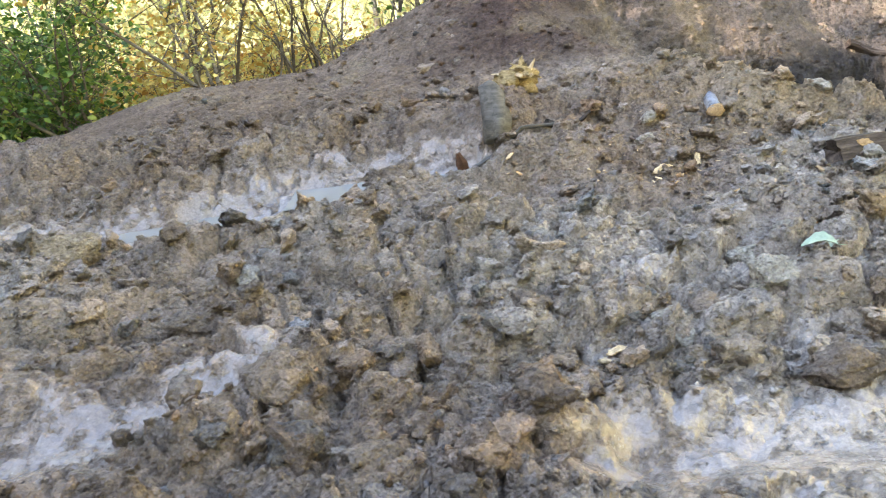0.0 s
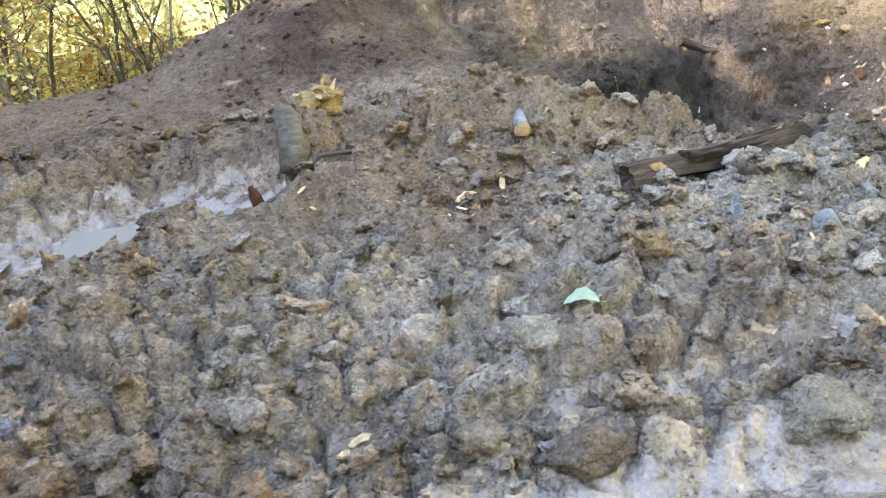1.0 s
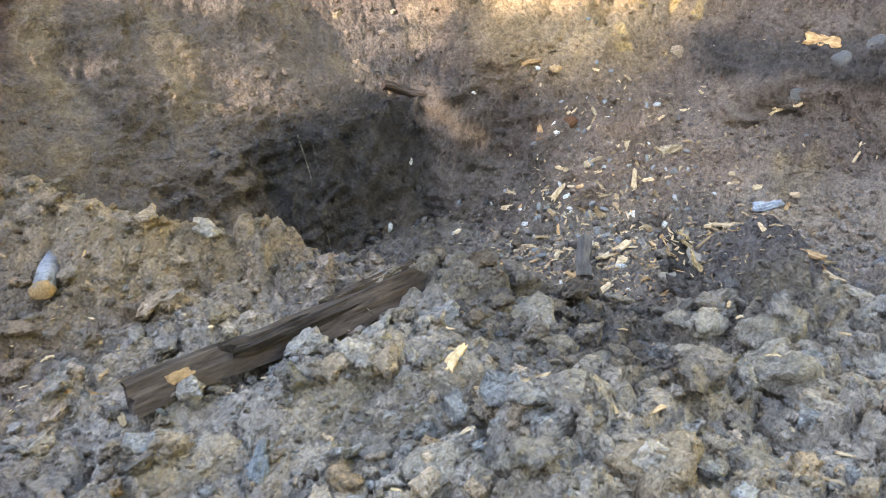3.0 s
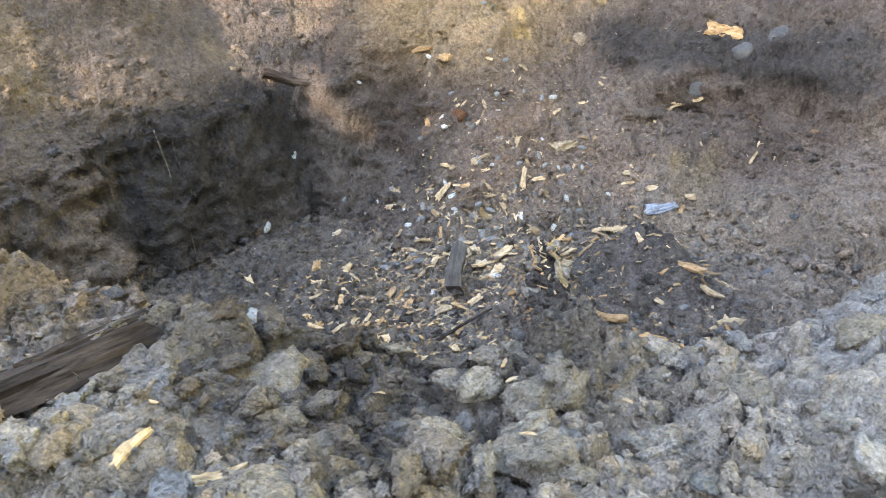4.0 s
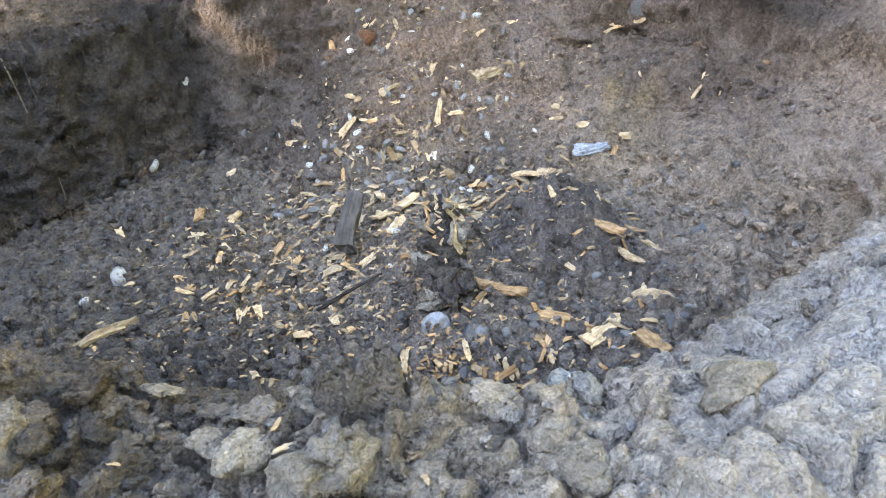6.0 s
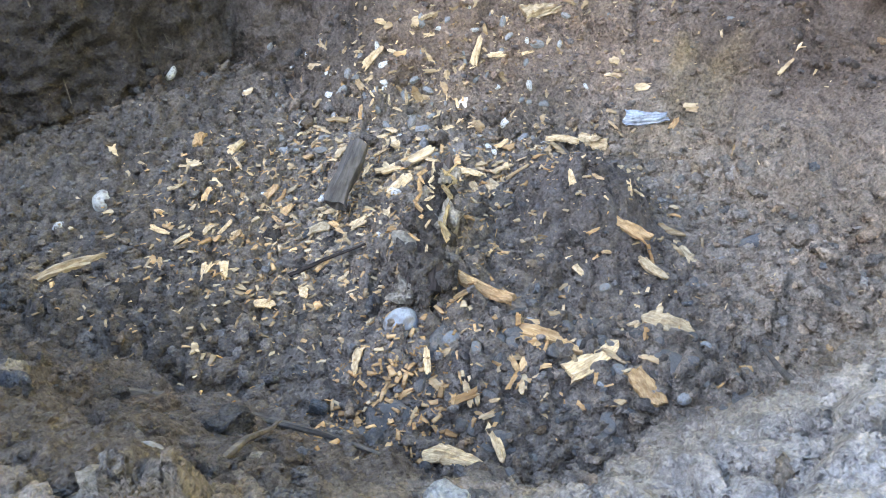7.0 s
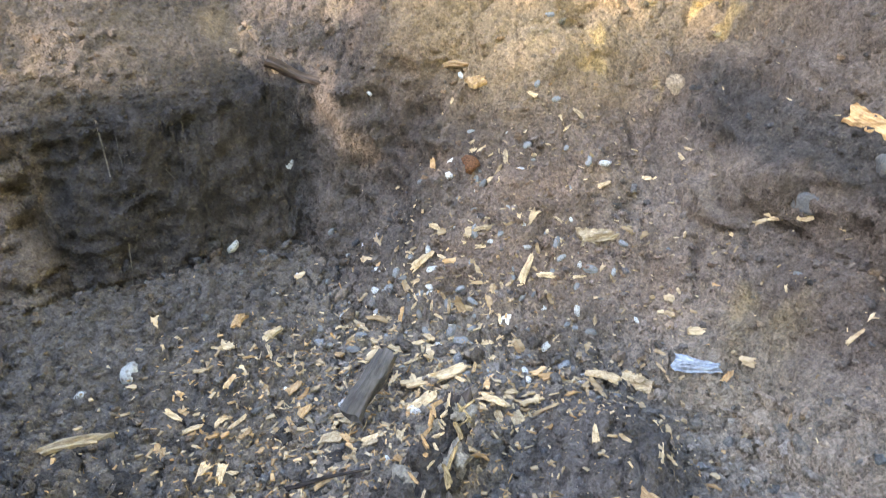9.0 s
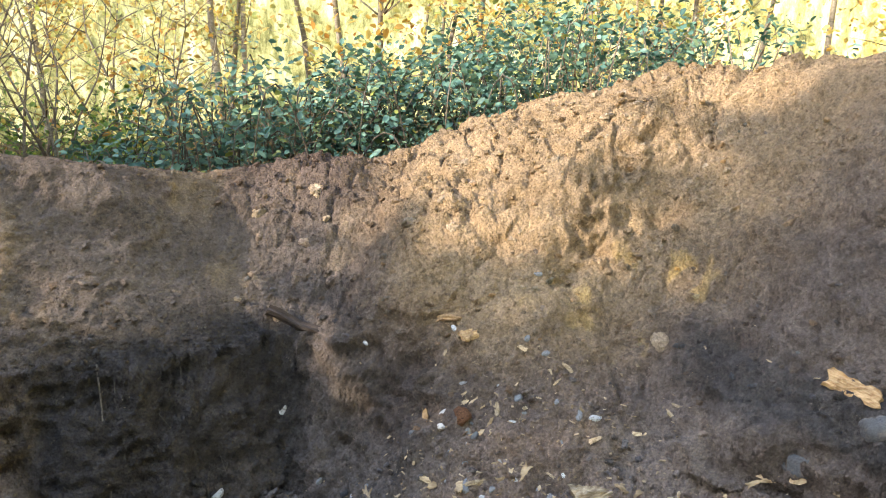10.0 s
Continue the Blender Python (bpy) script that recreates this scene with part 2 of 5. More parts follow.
# foot of the pit's walls: x, y, slope of the dug face, slope of the bank above it
PIT_FOOT = [(2.55, 4.95, 4.0, 0.9), (2.95, 4.88, 1.4, 0.9), (3.64, 4.60, 1.2, 0.8), (4.07, 4.35, 1.15, 0.8), (4.50, 4.00, 1.4, 0.9), (4.90, 3.80, 2.0, 1.0),
            (5.60, 3.93, 2.1, 1.0), (6.24, 4.05, 1.9, 1.1), (6.45, 4.35, 1.3, 1.2), (6.28, 4.78, 1.1, 1.2), (6.00, 5.35, 1.15, 1.15), (5.48, 5.78, 0.85, 1.0),
            (4.90, 5.90, 1.1, 0.9), (4.35, 6.20, 1.05, 0.85), (4.05, 6.75, 1.2, 0.85), (3.80, 7.15, 3.2, 0.9), (3.40, 6.86, 3.8, 1.1), (3.00, 6.66, 5.0, 1.2),
            (2.55, 6.60, 5.0, 1.2), (2.32, 6.30, 2.6, 1.0), (2.00, 6.05, 2.2, 1.0), (2.05, 5.80, 3.0, 1.0), (2.30, 5.40, 3.0, 1.0)]
PIT_FLOOR = -0.79
LEFT_PILE = [(0.95, 7.0, 1.5), (2.2, 7.65, 1.24), (3.1, 8.1, 1.06), (4.0, 8.7, 1.02)]
BACK_MOUND = [(4.6, 8.9, 1.05), (5.5, 8.65, 1.42), (6.4, 8.45, 1.6), (7.2, 7.9, 1.75), (7.9, 6.9, 1.9), (9.0, 5.4, 1.9)]


def pit_walls(x, y):
    """Distance inside the foot of the walls (negative outside), and the two slopes of the nearest wall."""
    inside, near = np.zeros(np.shape(x), bool), np.full(np.shape(x), 99.0)
    total, face, bank = 1e-30, 0.0, 0.0
    for (ax, ay, af, ab), (bx, by, bf, bb) in zip(PIT_FOOT, PIT_FOOT[1:] + PIT_FOOT[:1]):
        t = np.clip(((x - ax) * (bx - ax) + (y - ay) * (by - ay)) / ((bx - ax) ** 2 + (by - ay) ** 2), 0, 1)
        away = np.hypot(x - ax - t * (bx - ax), y - ay - t * (by - ay))
        near = np.minimum(near, away)
        w = np.exp(-np.minimum(away, 6) / 0.09)
        total, face, bank = total + w, face + w * (af + t * (bf - af)), bank + w * (ab + t * (bb - ab))
        inside ^= ((ay > y) != (by > y)) & (x < (bx - ax) * (y - ay) / (by - ay + 1e-12) + ax)
    soft = np.where(near < 5, np.maximum(-0.09 * np.log(total), 0), near)
    return np.where(inside, near, -soft), face / total, bank / total


def pit_depth(x, y):
    """Distance inside the pit's brim, negative outside."""
    return pit_walls(x, y)[0] + 0.32


def land(x, y):
    """The large forms: trodden apron, spoil heaps and the pit."""
    x, y = np.asarray(x, float), np.asarray(y, float)
    apron = 0.36 + 0.06 * step(1.6, 2.8, x) * step(4.5, 2.5, y) - 0.17 * step(2.75, 3.5, x) + 0.05 * step(0, -1.2, x) * step(3.2, 2.4, y)
    apron = apron + 0.30 * step(3.9, 5.4, y) * step(2.4, 0.6, x) + 0.12 * step(5.4, 7.0, y) * step(1.5, -0.5, x)
    # behind the crest on the far side the ground falls away to the wood
    apron = apron - 0.65 * step(6.0, 8.6, y) * step(0.4, -1.4, x) - 0.3 * step(-1.9, -3.6, x) * step(4.4, 6.2, y) - 0.5 * step(9.2, 12, y)
    outer = blend_max(apron, ridge(x, y, LEFT_PILE, 0.47), 0.12)
    outer = blend_max(outer, ridge(x, y, BACK_MOUND, 0.62), 0.08)
    # humps on the apron
    outer = outer + 0.30 * bump(x, y, 1.76, 4.68, 0.52, 0.32, -8) + 0.10 * bump(x, y, 0.35, 4.55, 0.35, 0.22, 10)
    outer = outer + 0.10 * bump(x, y, 0.9, 4.05, 0.8, 0.1, 2) + 0.07 * bump(x, y, 2.5, 3.5, 0.45, 0.16, 25) + 0.08 * bump(x, y, 2.7, 2.6, 0.45, 0.25)
    outer = outer + 0.10 * bump(x, y, 5.5, 3.1, 0.55, 0.4, 15) + 0.08 * bump(x, y, 4.9, 2.95, 0.5, 0.35) - 0.04 * bump(x, y, 3.85, 3.2, 0.3, 0.3)
    foot, face, bank = pit_walls(x, y)
    out = np.maximum(-foot + 0.05 * fbm(x, y, 0.5, 31, 3), 0)
    rise = 0.92 / face
    walls = PIT_FLOOR + np.where(out < rise, face * out, 0.92 + bank * (out - rise))
    lumps = 0.04 * vnoise(x, y, 0.8, 5) + 0.22 * bump(x, y, 4.68, 4.92, 0.2, 0.36, 20) + 0.36 * bump(x, y, 5.40, 5.05, 0.25, 0.36, 10)
    lumps = lumps + 0.10 * bump(x, y, 4.9, 4.35, 0.35, 0.25) + 0.14 * bump(x, y, 4.42, 4.5, 0.25, 0.2)
    # a ledge of stones and the hollow under it on the browner slope
    ledge = step(0.62, 0.72, out) * step(5.9, 6.3, x) * step(4.6, 5.2, y) * step(7.4, 6.6, y)
    walls = walls + lumps + 0.10 * ledge - 0.08 * step(0.35, 0.6, out) * step(0.74, 0.66, out) * step(5.9, 6.3, x)
    return -blend_max(-outer, -walls, 0.07)


def ruts(x, y):
    """Wheel ruts pressed into the apron, 0 to 1."""
    bend = 0.05 * vnoise(x, y, 0.9, 41)
    a = np.exp(-((y - 4.32 - 0.16 * np.minimum(x + 0.3, 0) * 1.9 + bend) / 0.21) ** 2) * step(0.35, 0.0, x)
    b = np.exp(-((y - 2.36 - 0.30 * x * step(0.2, -1.0, x) + bend) / 0.2) ** 2) * step(-0.35, -0.7, x)
    c = np.exp(-((y - 1.78 - 0.05 * x + bend) / 0.17) ** 2) * step(0.2, 0.55, x) * step(2.6, 2.0, x)
    d = np.exp(-((y - 2.36 - 0.25 * (x - 1.8) + bend) / 0.09) ** 2) * step(1.2, 1.5, x) * step(2.3, 2.0, x)
    return np.maximum.reduce([a, b, c, d])


def detail(x, y):
    """Clods, crumbs and furrows on the large forms."""
    x, y = np.asarray(x, float), np.asarray(y, float)
    deep = pit_depth(x, y)
    apron = step(0.1, -0.15, deep) * step(5.6, 4.6, y) * step(6.6, 5.4, x)
    heap = step(0.05, -0.1, deep) * step(4.8, 5.6, y)
    pit = step(-0.1, 0.2, deep)
    rut = ruts(x, y)
    patch = 0.5 + 0.75 * fbm(x * 0.4, y - 0.15 * x, 0.6, 51, 3)
    rough = apron * (1 - 0.9 * np.clip(rut * 1.3, 0, 1)) * np.clip(0.25 + 0.95 * patch, 0, 1)
    grow = 1 + 0.35 * step(1.5, 3.0, x)
    wx = x + 0.035 * vnoise(x, y, 0.12, 61) + 0.014 * vnoise(x, y, 0.045, 66)
    wy = y + 0.035 * vnoise(x, y, 0.12, 62) + 0.014 * vnoise(x, y, 0.045, 67)
    out = rough * grow * (0.9 * clods(wx * 0.6, wy - 0.1 * wx, 0.3, 71, 0.5) + 1.0 * blocks(wx * 0.8, wy - 0.1 * wx, 0.2, 72) + 0.95 * blocks(wx, wy, 0.085, 73) - 0.10)
    out = out + (0.2 + 0.8 * rough) * (1 - 0.8 * rut) * apron * 0.7 * clods(wx, wy, 0.05, 74, 0.6)
    out = out - 0.12 * rut * apron + 0.03 * apron * fbm(x * 0.45, y, 0.45, 54, 3)
    ragged = 0.5 + 0.5 * fbm(x, y, 0.6, 56, 3)
    fine_heap = 0.35 + 0.65 * step(3.2, 4.2, x)
    out = out + heap * fine_heap * (1.0 * ragged * blocks(wx, wy, 0.2, 81) + 0.7 * ragged * blocks(wx, wy, 0.09, 82) + 0.4 * clods(wx, wy, 0.05, 83, 0.5) + 0.07 * fbm(x, y, 0.5, 57, 4))
    out = out + pit * ((0.3 + 0.4 * step(5.6, 4.8, y)) * clods(wx, wy, 0.2, 91, 0.25) + 0.95 * blocks(wx, wy, 0.1, 92) + 0.6 * clods(wx, wy, 0.05, 93, 0.5) + 0.05 * fbm(x, y, 0.45, 58, 4) - 0.02)
    # furrows and ridges squeezed up along the wheel tracks
    turned = y - 0.17 * x
    furrow = 1 - 2 * np.abs(fbm(x * 0.3, turned, 0.3, 55, 3))
    soft = apron * step(2.6, 1.4, x) * (1 - np.clip(rut * 1.3, 0, 1))
    out = out + 0.12 * soft * (furrow - 0.5) + 0.03 * apron * rut * vnoise(x, y, 0.07, 68) * step(0.6, 0.0, np.abs(vnoise(x, y, 0.5, 69)))
    # little scarps where the loose earth has slipped
    slip = fbm(x, y * 1.2 + 0.2 * x, 0.75, 59, 3)
    out = out + heap * (0.05 * step(0.10, 0.15, slip) - 0.05 * step(-0.12, -0.08, slip) * step(0.02, -0.04, slip)) * step(4.3, 5.2, x)
    # hollows under overhanging lumps and a crack across the mound
    for hx, hy, hr, deep in ((5.55, 7.34, 0.07, 0.14), (5.72, 7.45, 0.09, 0.17), (6.22, 7.55, 0.08, 0.15), (5.95, 7.52, 0.04, 0.08), (5.28, 7.66, 0.035, 0.08), (5.02, 8.0, 0.035, 0.08), (5.4, 7.95, 0.03, 0.06), (6.5, 6.9, 0.04, 0.08)):
        out = out - 1.6 * deep * bump(x, y, hx, hy, hr * 1.3, hr, 20) + 0.6 * deep * bump(x, y, hx + 0.02, hy + hr * 1.8, hr * 1.8, hr, 15)
    crack = np.abs((y - 7.72) - 0.62 * (x - 6.3) + 0.05 * vnoise(x, y, 0.12, 63))
    out = out - 0.09 * np.exp(-(crack / 0.035) ** 2) * step(6.2, 6.35, x) * step(7.1, 6.9, x)
    # grain that breaks every outline
    wild = 1 - np.abs(vnoise(x, y, 0.05, 64)) - np.abs(vnoise(x, y, 0.021, 65)) * 0.5
    out = out + (0.02 * apron * (0.3 + 0.7 * rough) * (1 - 0.8 * rut) + 0.008 * heap + 0.008 * pit) * (wild - 0.5)
    out = out - 0.012 * apron - 0.012 * heap - 0.01 * pit
    # smooth drag marks on the ramp into the pit
    ramp_zone = bump(x, y, 3.9, 4.25, 0.5, 0.4, -8)
    bank = bump(x, y, 5.0, 2.95, 1.0, 0.5, 12)
    out = out + 0.8 * pit * bump(x, y, 3.5, 4.75, 0.75, 0.5) * blocks(wx, wy, 0.15, 95)
    return out * (1 - 0.6 * ramp_zone) * (1 - 0.7 * bank)


def vnoise3(p, cell, seed):
    """Smooth value noise in space, -1 to 1."""
    q = p / cell
    i = np.floor(q)
    f = q - i
    f = f * f * (3 - 2 * f)
    out = 0.0
    for dx in (0, 1):
        for dy in (0, 1):
            for dz in (0, 1):
                w = (f[:, 0] if dx else 1 - f[:, 0]) * (f[:, 1] if dy else 1 - f[:, 1]) * (f[:, 2] if dz else 1 - f[:, 2])
                out = out + w * hash01(i[:, 0] + dx + 57 * (i[:, 2] + dz), i[:, 1] + dy - 131 * (i[:, 2] + dz), seed)
    return 2 * out - 1


def crumble(p):
    """How far a dug face stands proud or has fallen away: slabs, ledges, crumbs."""
    warp = p + 0.06 * np.stack([vnoise3(p, 0.22, 121 + k) for k in range(3)], 1)
    slab = vnoise3(warp, 0.34, 131) + 0.5 * vnoise3(warp, 0.16, 132)
    ledge = 1 - 2 * np.abs(vnoise3(warp * np.array((0.7, 0.7, 1.6)), 0.15, 133))
    knob = 1 - np.abs(vnoise3(warp, 0.09, 134)) - 0.6 * np.abs(vnoise3(warp, 0.045, 136))
    return 0.05 * slab + 0.05 * np.clip(ledge, -0.3, 1) + 0.055 * (knob - 0.4) + 0.016 * vnoise3(p, 0.03, 135)


def spaced(edges):
    """Grid lines from (start, spacing) pairs, the spacing sliding from one to the next."""
    out = [edges[0][0]]
    for (a, da), (b, db) in zip(edges, edges[1:]):
        while out[-1] < b:
            out.append(out[-1] + da + (db - da) * min(1, max(0, (out[-1] - a) / (b - a))))
    return np.array(out)


def soil(x, y, z):
    """Base colour of the earth by what lies bare where; alpha: how wet it is."""
    def lay(c, w, base):
        return base + (np.array(c) - base) * np.clip(w, 0, 1)[:, None]
    deep = pit_depth(x, y)
    n1, n2, n3 = fbm(x, y, 0.9, 101, 4), fbm(x, y, 0.35, 102, 4), fbm(x, y, 0.16, 103, 3)
    c = np.tile(np.array((0.19, 0.147, 0.118)), (len(x), 1))
    c = lay((0.25, 0.213, 0.18), 0.5 + 1.3 * n1, c)                                              # grey-brown mud
    c = lay((0.32, 0.285, 0.24), step(1.5, 2.6, x + 0.4 * n1) * step(4.6, 3.6, y), c)               # drier grey clay
    c = lay((0.27, 0.23, 0.175), step(0.25, 0.5, n2) * step(1.2, 2.2, x) * step(5.6, 4.9, y) * 0.4, c)  # ochre smears
    c = lay((0.27, 0.215, 0.145), bump(x, y, 1.8, 4.66, 0.55, 0.42) * (1.0 + 0.8 * n2), c)          # sandy lump
    c = lay((0.07, 0.048, 0.04), step(4.9, 5.5, y + 0.25 * n1) * step(3.6, 2.8, x) * step(0.0, -0.2, deep), c)  # red-brown heap
    c = lay((0.15, 0.115, 0.09), step(4.6, 5.3, y) * step(0.4, -0.4, x + 0.3 * n1), c)
    c = lay((0.1, 0.075, 0.062), step(6.2, 7.2, y + 0.3 * n1) * step(1.0, 2.2, x) * step(0.1, -0.05, deep), c)
    c = lay((0.27, 0.2, 0.125), step(4.0, 4.8, x) * step(-0.1, 0.5, z + 0.2 * n2) * step(4.8, 5.6, y), c)      # mound's sandy loam
    # right end of the mound, its shade put into a darker soil colour
    c = lay((0.13, 0.106, 0.09), step(5.7, 6.5, x + 0.3 * n1) * step(7.6, 6.4, y) * step(4.6, 5.4, y), c)
    c = lay((0.50, 0.35, 0.13), step(0.25, 0.5, n3) * bump(x, y, 6.0, 7.1, 0.5, 0.3) * 0.8, c)
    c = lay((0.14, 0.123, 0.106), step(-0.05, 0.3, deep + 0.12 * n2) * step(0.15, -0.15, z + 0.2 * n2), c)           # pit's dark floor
    c = lay((0.2, 0.168, 0.135), step(5.5, 6.1, x + 0.2 * n2) * step(-0.1, 0.3, deep) * step(0.2, -0.1, z), c)     # browner end
    c = lay((0.125, 0.111, 0.1), bump(x, y, 4.9, 4.5, 0.9, 0.6) * (0.7 + 0.8 * n2) + bump(x, y, 3.95, 4.0, 0.95, 0.48, -8) * 1.2, c)
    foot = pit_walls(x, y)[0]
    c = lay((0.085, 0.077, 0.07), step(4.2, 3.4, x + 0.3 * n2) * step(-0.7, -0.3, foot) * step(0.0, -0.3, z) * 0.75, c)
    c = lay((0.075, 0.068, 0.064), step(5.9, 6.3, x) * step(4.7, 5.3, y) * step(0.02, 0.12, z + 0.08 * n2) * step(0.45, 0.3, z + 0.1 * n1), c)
    c = lay((0.25, 0.195, 0.115), step(5.6, 6.0, x) * step(0.05, 0.4, n2) * bump(x, y, 6.2, 5.9, 0.5, 0.3), c)
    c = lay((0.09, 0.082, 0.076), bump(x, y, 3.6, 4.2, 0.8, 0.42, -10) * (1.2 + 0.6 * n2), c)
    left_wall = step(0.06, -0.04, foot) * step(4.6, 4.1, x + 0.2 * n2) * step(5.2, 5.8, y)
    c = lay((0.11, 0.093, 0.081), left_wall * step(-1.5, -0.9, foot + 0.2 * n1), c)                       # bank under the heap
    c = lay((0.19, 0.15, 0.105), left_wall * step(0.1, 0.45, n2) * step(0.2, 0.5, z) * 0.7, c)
    c = lay((0.042, 0.039, 0.039), left_wall * step(0.30, 0.12, z + 0.16 * n2) * step(2.3, 2.6, x + 0.15 * n2) * step(4.15, 3.8, x + 0.15 * n2), c)                       # black band low on the left wall
    c = lay((0.105, 0.094, 0.085), bump(x, y, 3.45, 3.55, 0.85, 0.5) * (1.0 + 0.8 * n2), c)
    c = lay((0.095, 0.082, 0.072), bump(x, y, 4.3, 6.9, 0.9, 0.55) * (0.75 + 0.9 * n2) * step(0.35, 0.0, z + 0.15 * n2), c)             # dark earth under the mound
    c = lay((0.17, 0.13, 0.09), step(0.2, 0.5, n2) * bump(x, y, 5.7, 6.3, 0.5, 0.4), c)
    c = lay((0.085, 0.078, 0.075), bump(x, y, 5.42, 5.05, 0.36, 0.42) * 1.1, c)
    c = lay((0.29, 0.29, 0.295), bump(x, y, 5.35, 3.0, 0.95, 0.5, 12) * (1.1 + 0.9 * n2), c)             # pale clay bank
    c = lay((0.30, 0.265, 0.205), step(0.1, 0.4, n3) * bump(x, y, 5.1, 2.9, 0.9, 0.5) * 0.8, c)
    wood = step(9.4, 10.5, y) + step(-3.5, -5, x) + step(0.6, -1.0, y) * 0
    c = lay((0.12, 0.09, 0.05), wood, c)
    wet = 1.5 * ruts(x, y) + 0.05 * step(5.2, 4.4, y) + 0.3 * step(5.4, 4.6, y) * step(2.8, 0.8, x) * (0.4 + n1) + 0.15 * step(0.1, -0.1, deep) * (y < 4.5)
    wet = np.clip(wet * (0.6 + 0.8 * (0.5 + n3)), 0, 1)
    c = c * 0.86 * np.array((1.025, 1.0, 0.99)) * (1 - 0.18 * wet)[:, None] * (0.88 + 0.26 * step(0.0, 0.35, deep))[:, None]
    return np.concatenate([np.clip(c, 0.01, 0.8), wet[:, None]], 1)


SURFACE = {}


def looked_up(layer, x, y):
    """Value of a layer of the built ground at (x, y)."""
    xs, ys, g = SURFACE["xs"], SURFACE["ys"], SURFACE[layer]
    a, b = np.atleast_1d(np.asarray(x, float)), np.atleast_1d(np.asarray(y, float))
    i = np.clip(np.searchsorted(xs, a) - 1, 0, len(xs) - 2)
    j = np.clip(np.searchsorted(ys, b) - 1, 0, len(ys) - 2)
    u, v = (a - xs[i]) / (xs[i + 1] - xs[i]), (b - ys[j]) / (ys[j + 1] - ys[j])
    out = (g[j, i] * (1 - u) + g[j, i + 1] * u) * (1 - v) + (g[j + 1, i] * (1 - u) + g[j + 1, i + 1] * u) * v
    out = out.reshape(np.shape(a))
    return float(out[0]) if np.ndim(x) == 0 else out


def ground_z(x, y):
    return looked_up("z", x, y)


def steepness(x, y):
    return np.hypot(looked_up("sx", x, y), looked_up("sy", x, y))


def build_ground():
    xs = spaced([(-90, 12), (-12, 0.5), (-4, 0.08), (-2.2, 0.018), (-0.8, 0.013), (6.6, 0.0135), (7.8, 0.05), (12, 0.6), (90, 12)])
    ys = spaced([(-60, 10), (-4, 0.4), (1.0, 0.03), (1.5, 0.0105), (4.6, 0.013), (6.45, 0.013), (6.58, 0.006), (6.84, 0.006), (6.95, 0.014), (8.2, 0.016), (9.2, 0.05), (13, 0.4), (120, 14)])
    gx, gy = np.meshgrid(xs, ys)
    x, y = gx.ravel(), gy.ravel()
    far = np.maximum(np.abs(x - 2) - 8, 0) + np.maximum(np.abs(y - 4) - 8, 0)
    big = land(x, y)
    sy, sx = (g.ravel() for g in np.gradient(big.reshape(gx.shape), ys, xs))
    steep = step(0.75, 1.5, np.hypot(sx, sy))
    fine = np.clip(1 - far / 3, 0, 1) * step(0.6, 1.3, y)
    z = big.copy()
    near = fine > 0
    z[near] += detail(x[near], y[near]) * fine[near] * (1 - 0.85 * steep[near])
    z = z + 0.5 * fbm(x, y, 14.0, 7, 2) * np.clip(far / 12, 0, 1)
    # steep faces crumble along their own normal
    px, py = x.copy(), y.copy()
    on = steep * fine > 0.02
    normal = np.stack([-sx[on], -sy[on], np.ones(on.sum())], 1)
    normal /= np.linalg.norm(normal, axis=1, keepdims=True)
    push = crumble(np.stack([x[on], y[on], big[on]], 1)) * steep[on] * fine[on]
    px[on] += normal[:, 0] * push
    py[on] += normal[:, 1] * push
    z[on] += normal[:, 2] * push
    SURFACE.update(xs=xs, ys=ys, z=z.reshape(gx.shape), sx=sx.reshape(gx.shape), sy=sy.reshape(gx.shape))
    nx, ny = len(xs), len(ys)
    idx = np.arange(nx * ny).reshape(ny, nx)
    quads = np.stack([idx[:-1, :-1], idx[:-1, 1:], idx[1:, 1:], idx[1:, :-1]], -1).reshape(-1, 4)
    me = bpy.data.meshes.new("ground")
    me.vertices.add(nx * ny)
    me.vertices.foreach_set("co", np.stack([px, py, z], 1).astype(np.float32).ravel())
    me.loops.add(quads.size)
    me.loops.foreach_set("vertex_index", quads.ravel().astype(np.int32))
    me.polygons.add(len(quads))
    me.polygons.foreach_set("loop_start", np.arange(0, quads.size, 4, dtype=np.int32))
    me.update()
    layer = me.color_attributes.new("soil", "FLOAT_COLOR", "POINT")
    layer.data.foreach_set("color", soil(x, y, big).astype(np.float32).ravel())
    me.polygons.foreach_set("use_smooth", np.ones(len(quads), bool))
    me.materials.append(EARTH)
    return tagged(new("ground", me), "churned muddy earth with spoil heaps and a dug pit", "ground", kind="structure")


build_ground()


# ---- builders ----
def mesh_object(name, verts, faces, mat, smooth=True):
    me = bpy.data.meshes.new(name)
    me.from_pydata([tuple(v) for v in verts], [], [tuple(f) for f in faces])
    me.materials.append(mat)
    if smooth:
        me.polygons.foreach_set("use_smooth", np.ones(len(me.polygons), bool))
    me.update()
    return me


def part(name, me, parent, label="", m=None):
    ob = new(name, me)
    ob.parent = parent
    if m is not None:
        ob.matrix_basis = m
    if label:
        tagged(ob, label)
    return ob


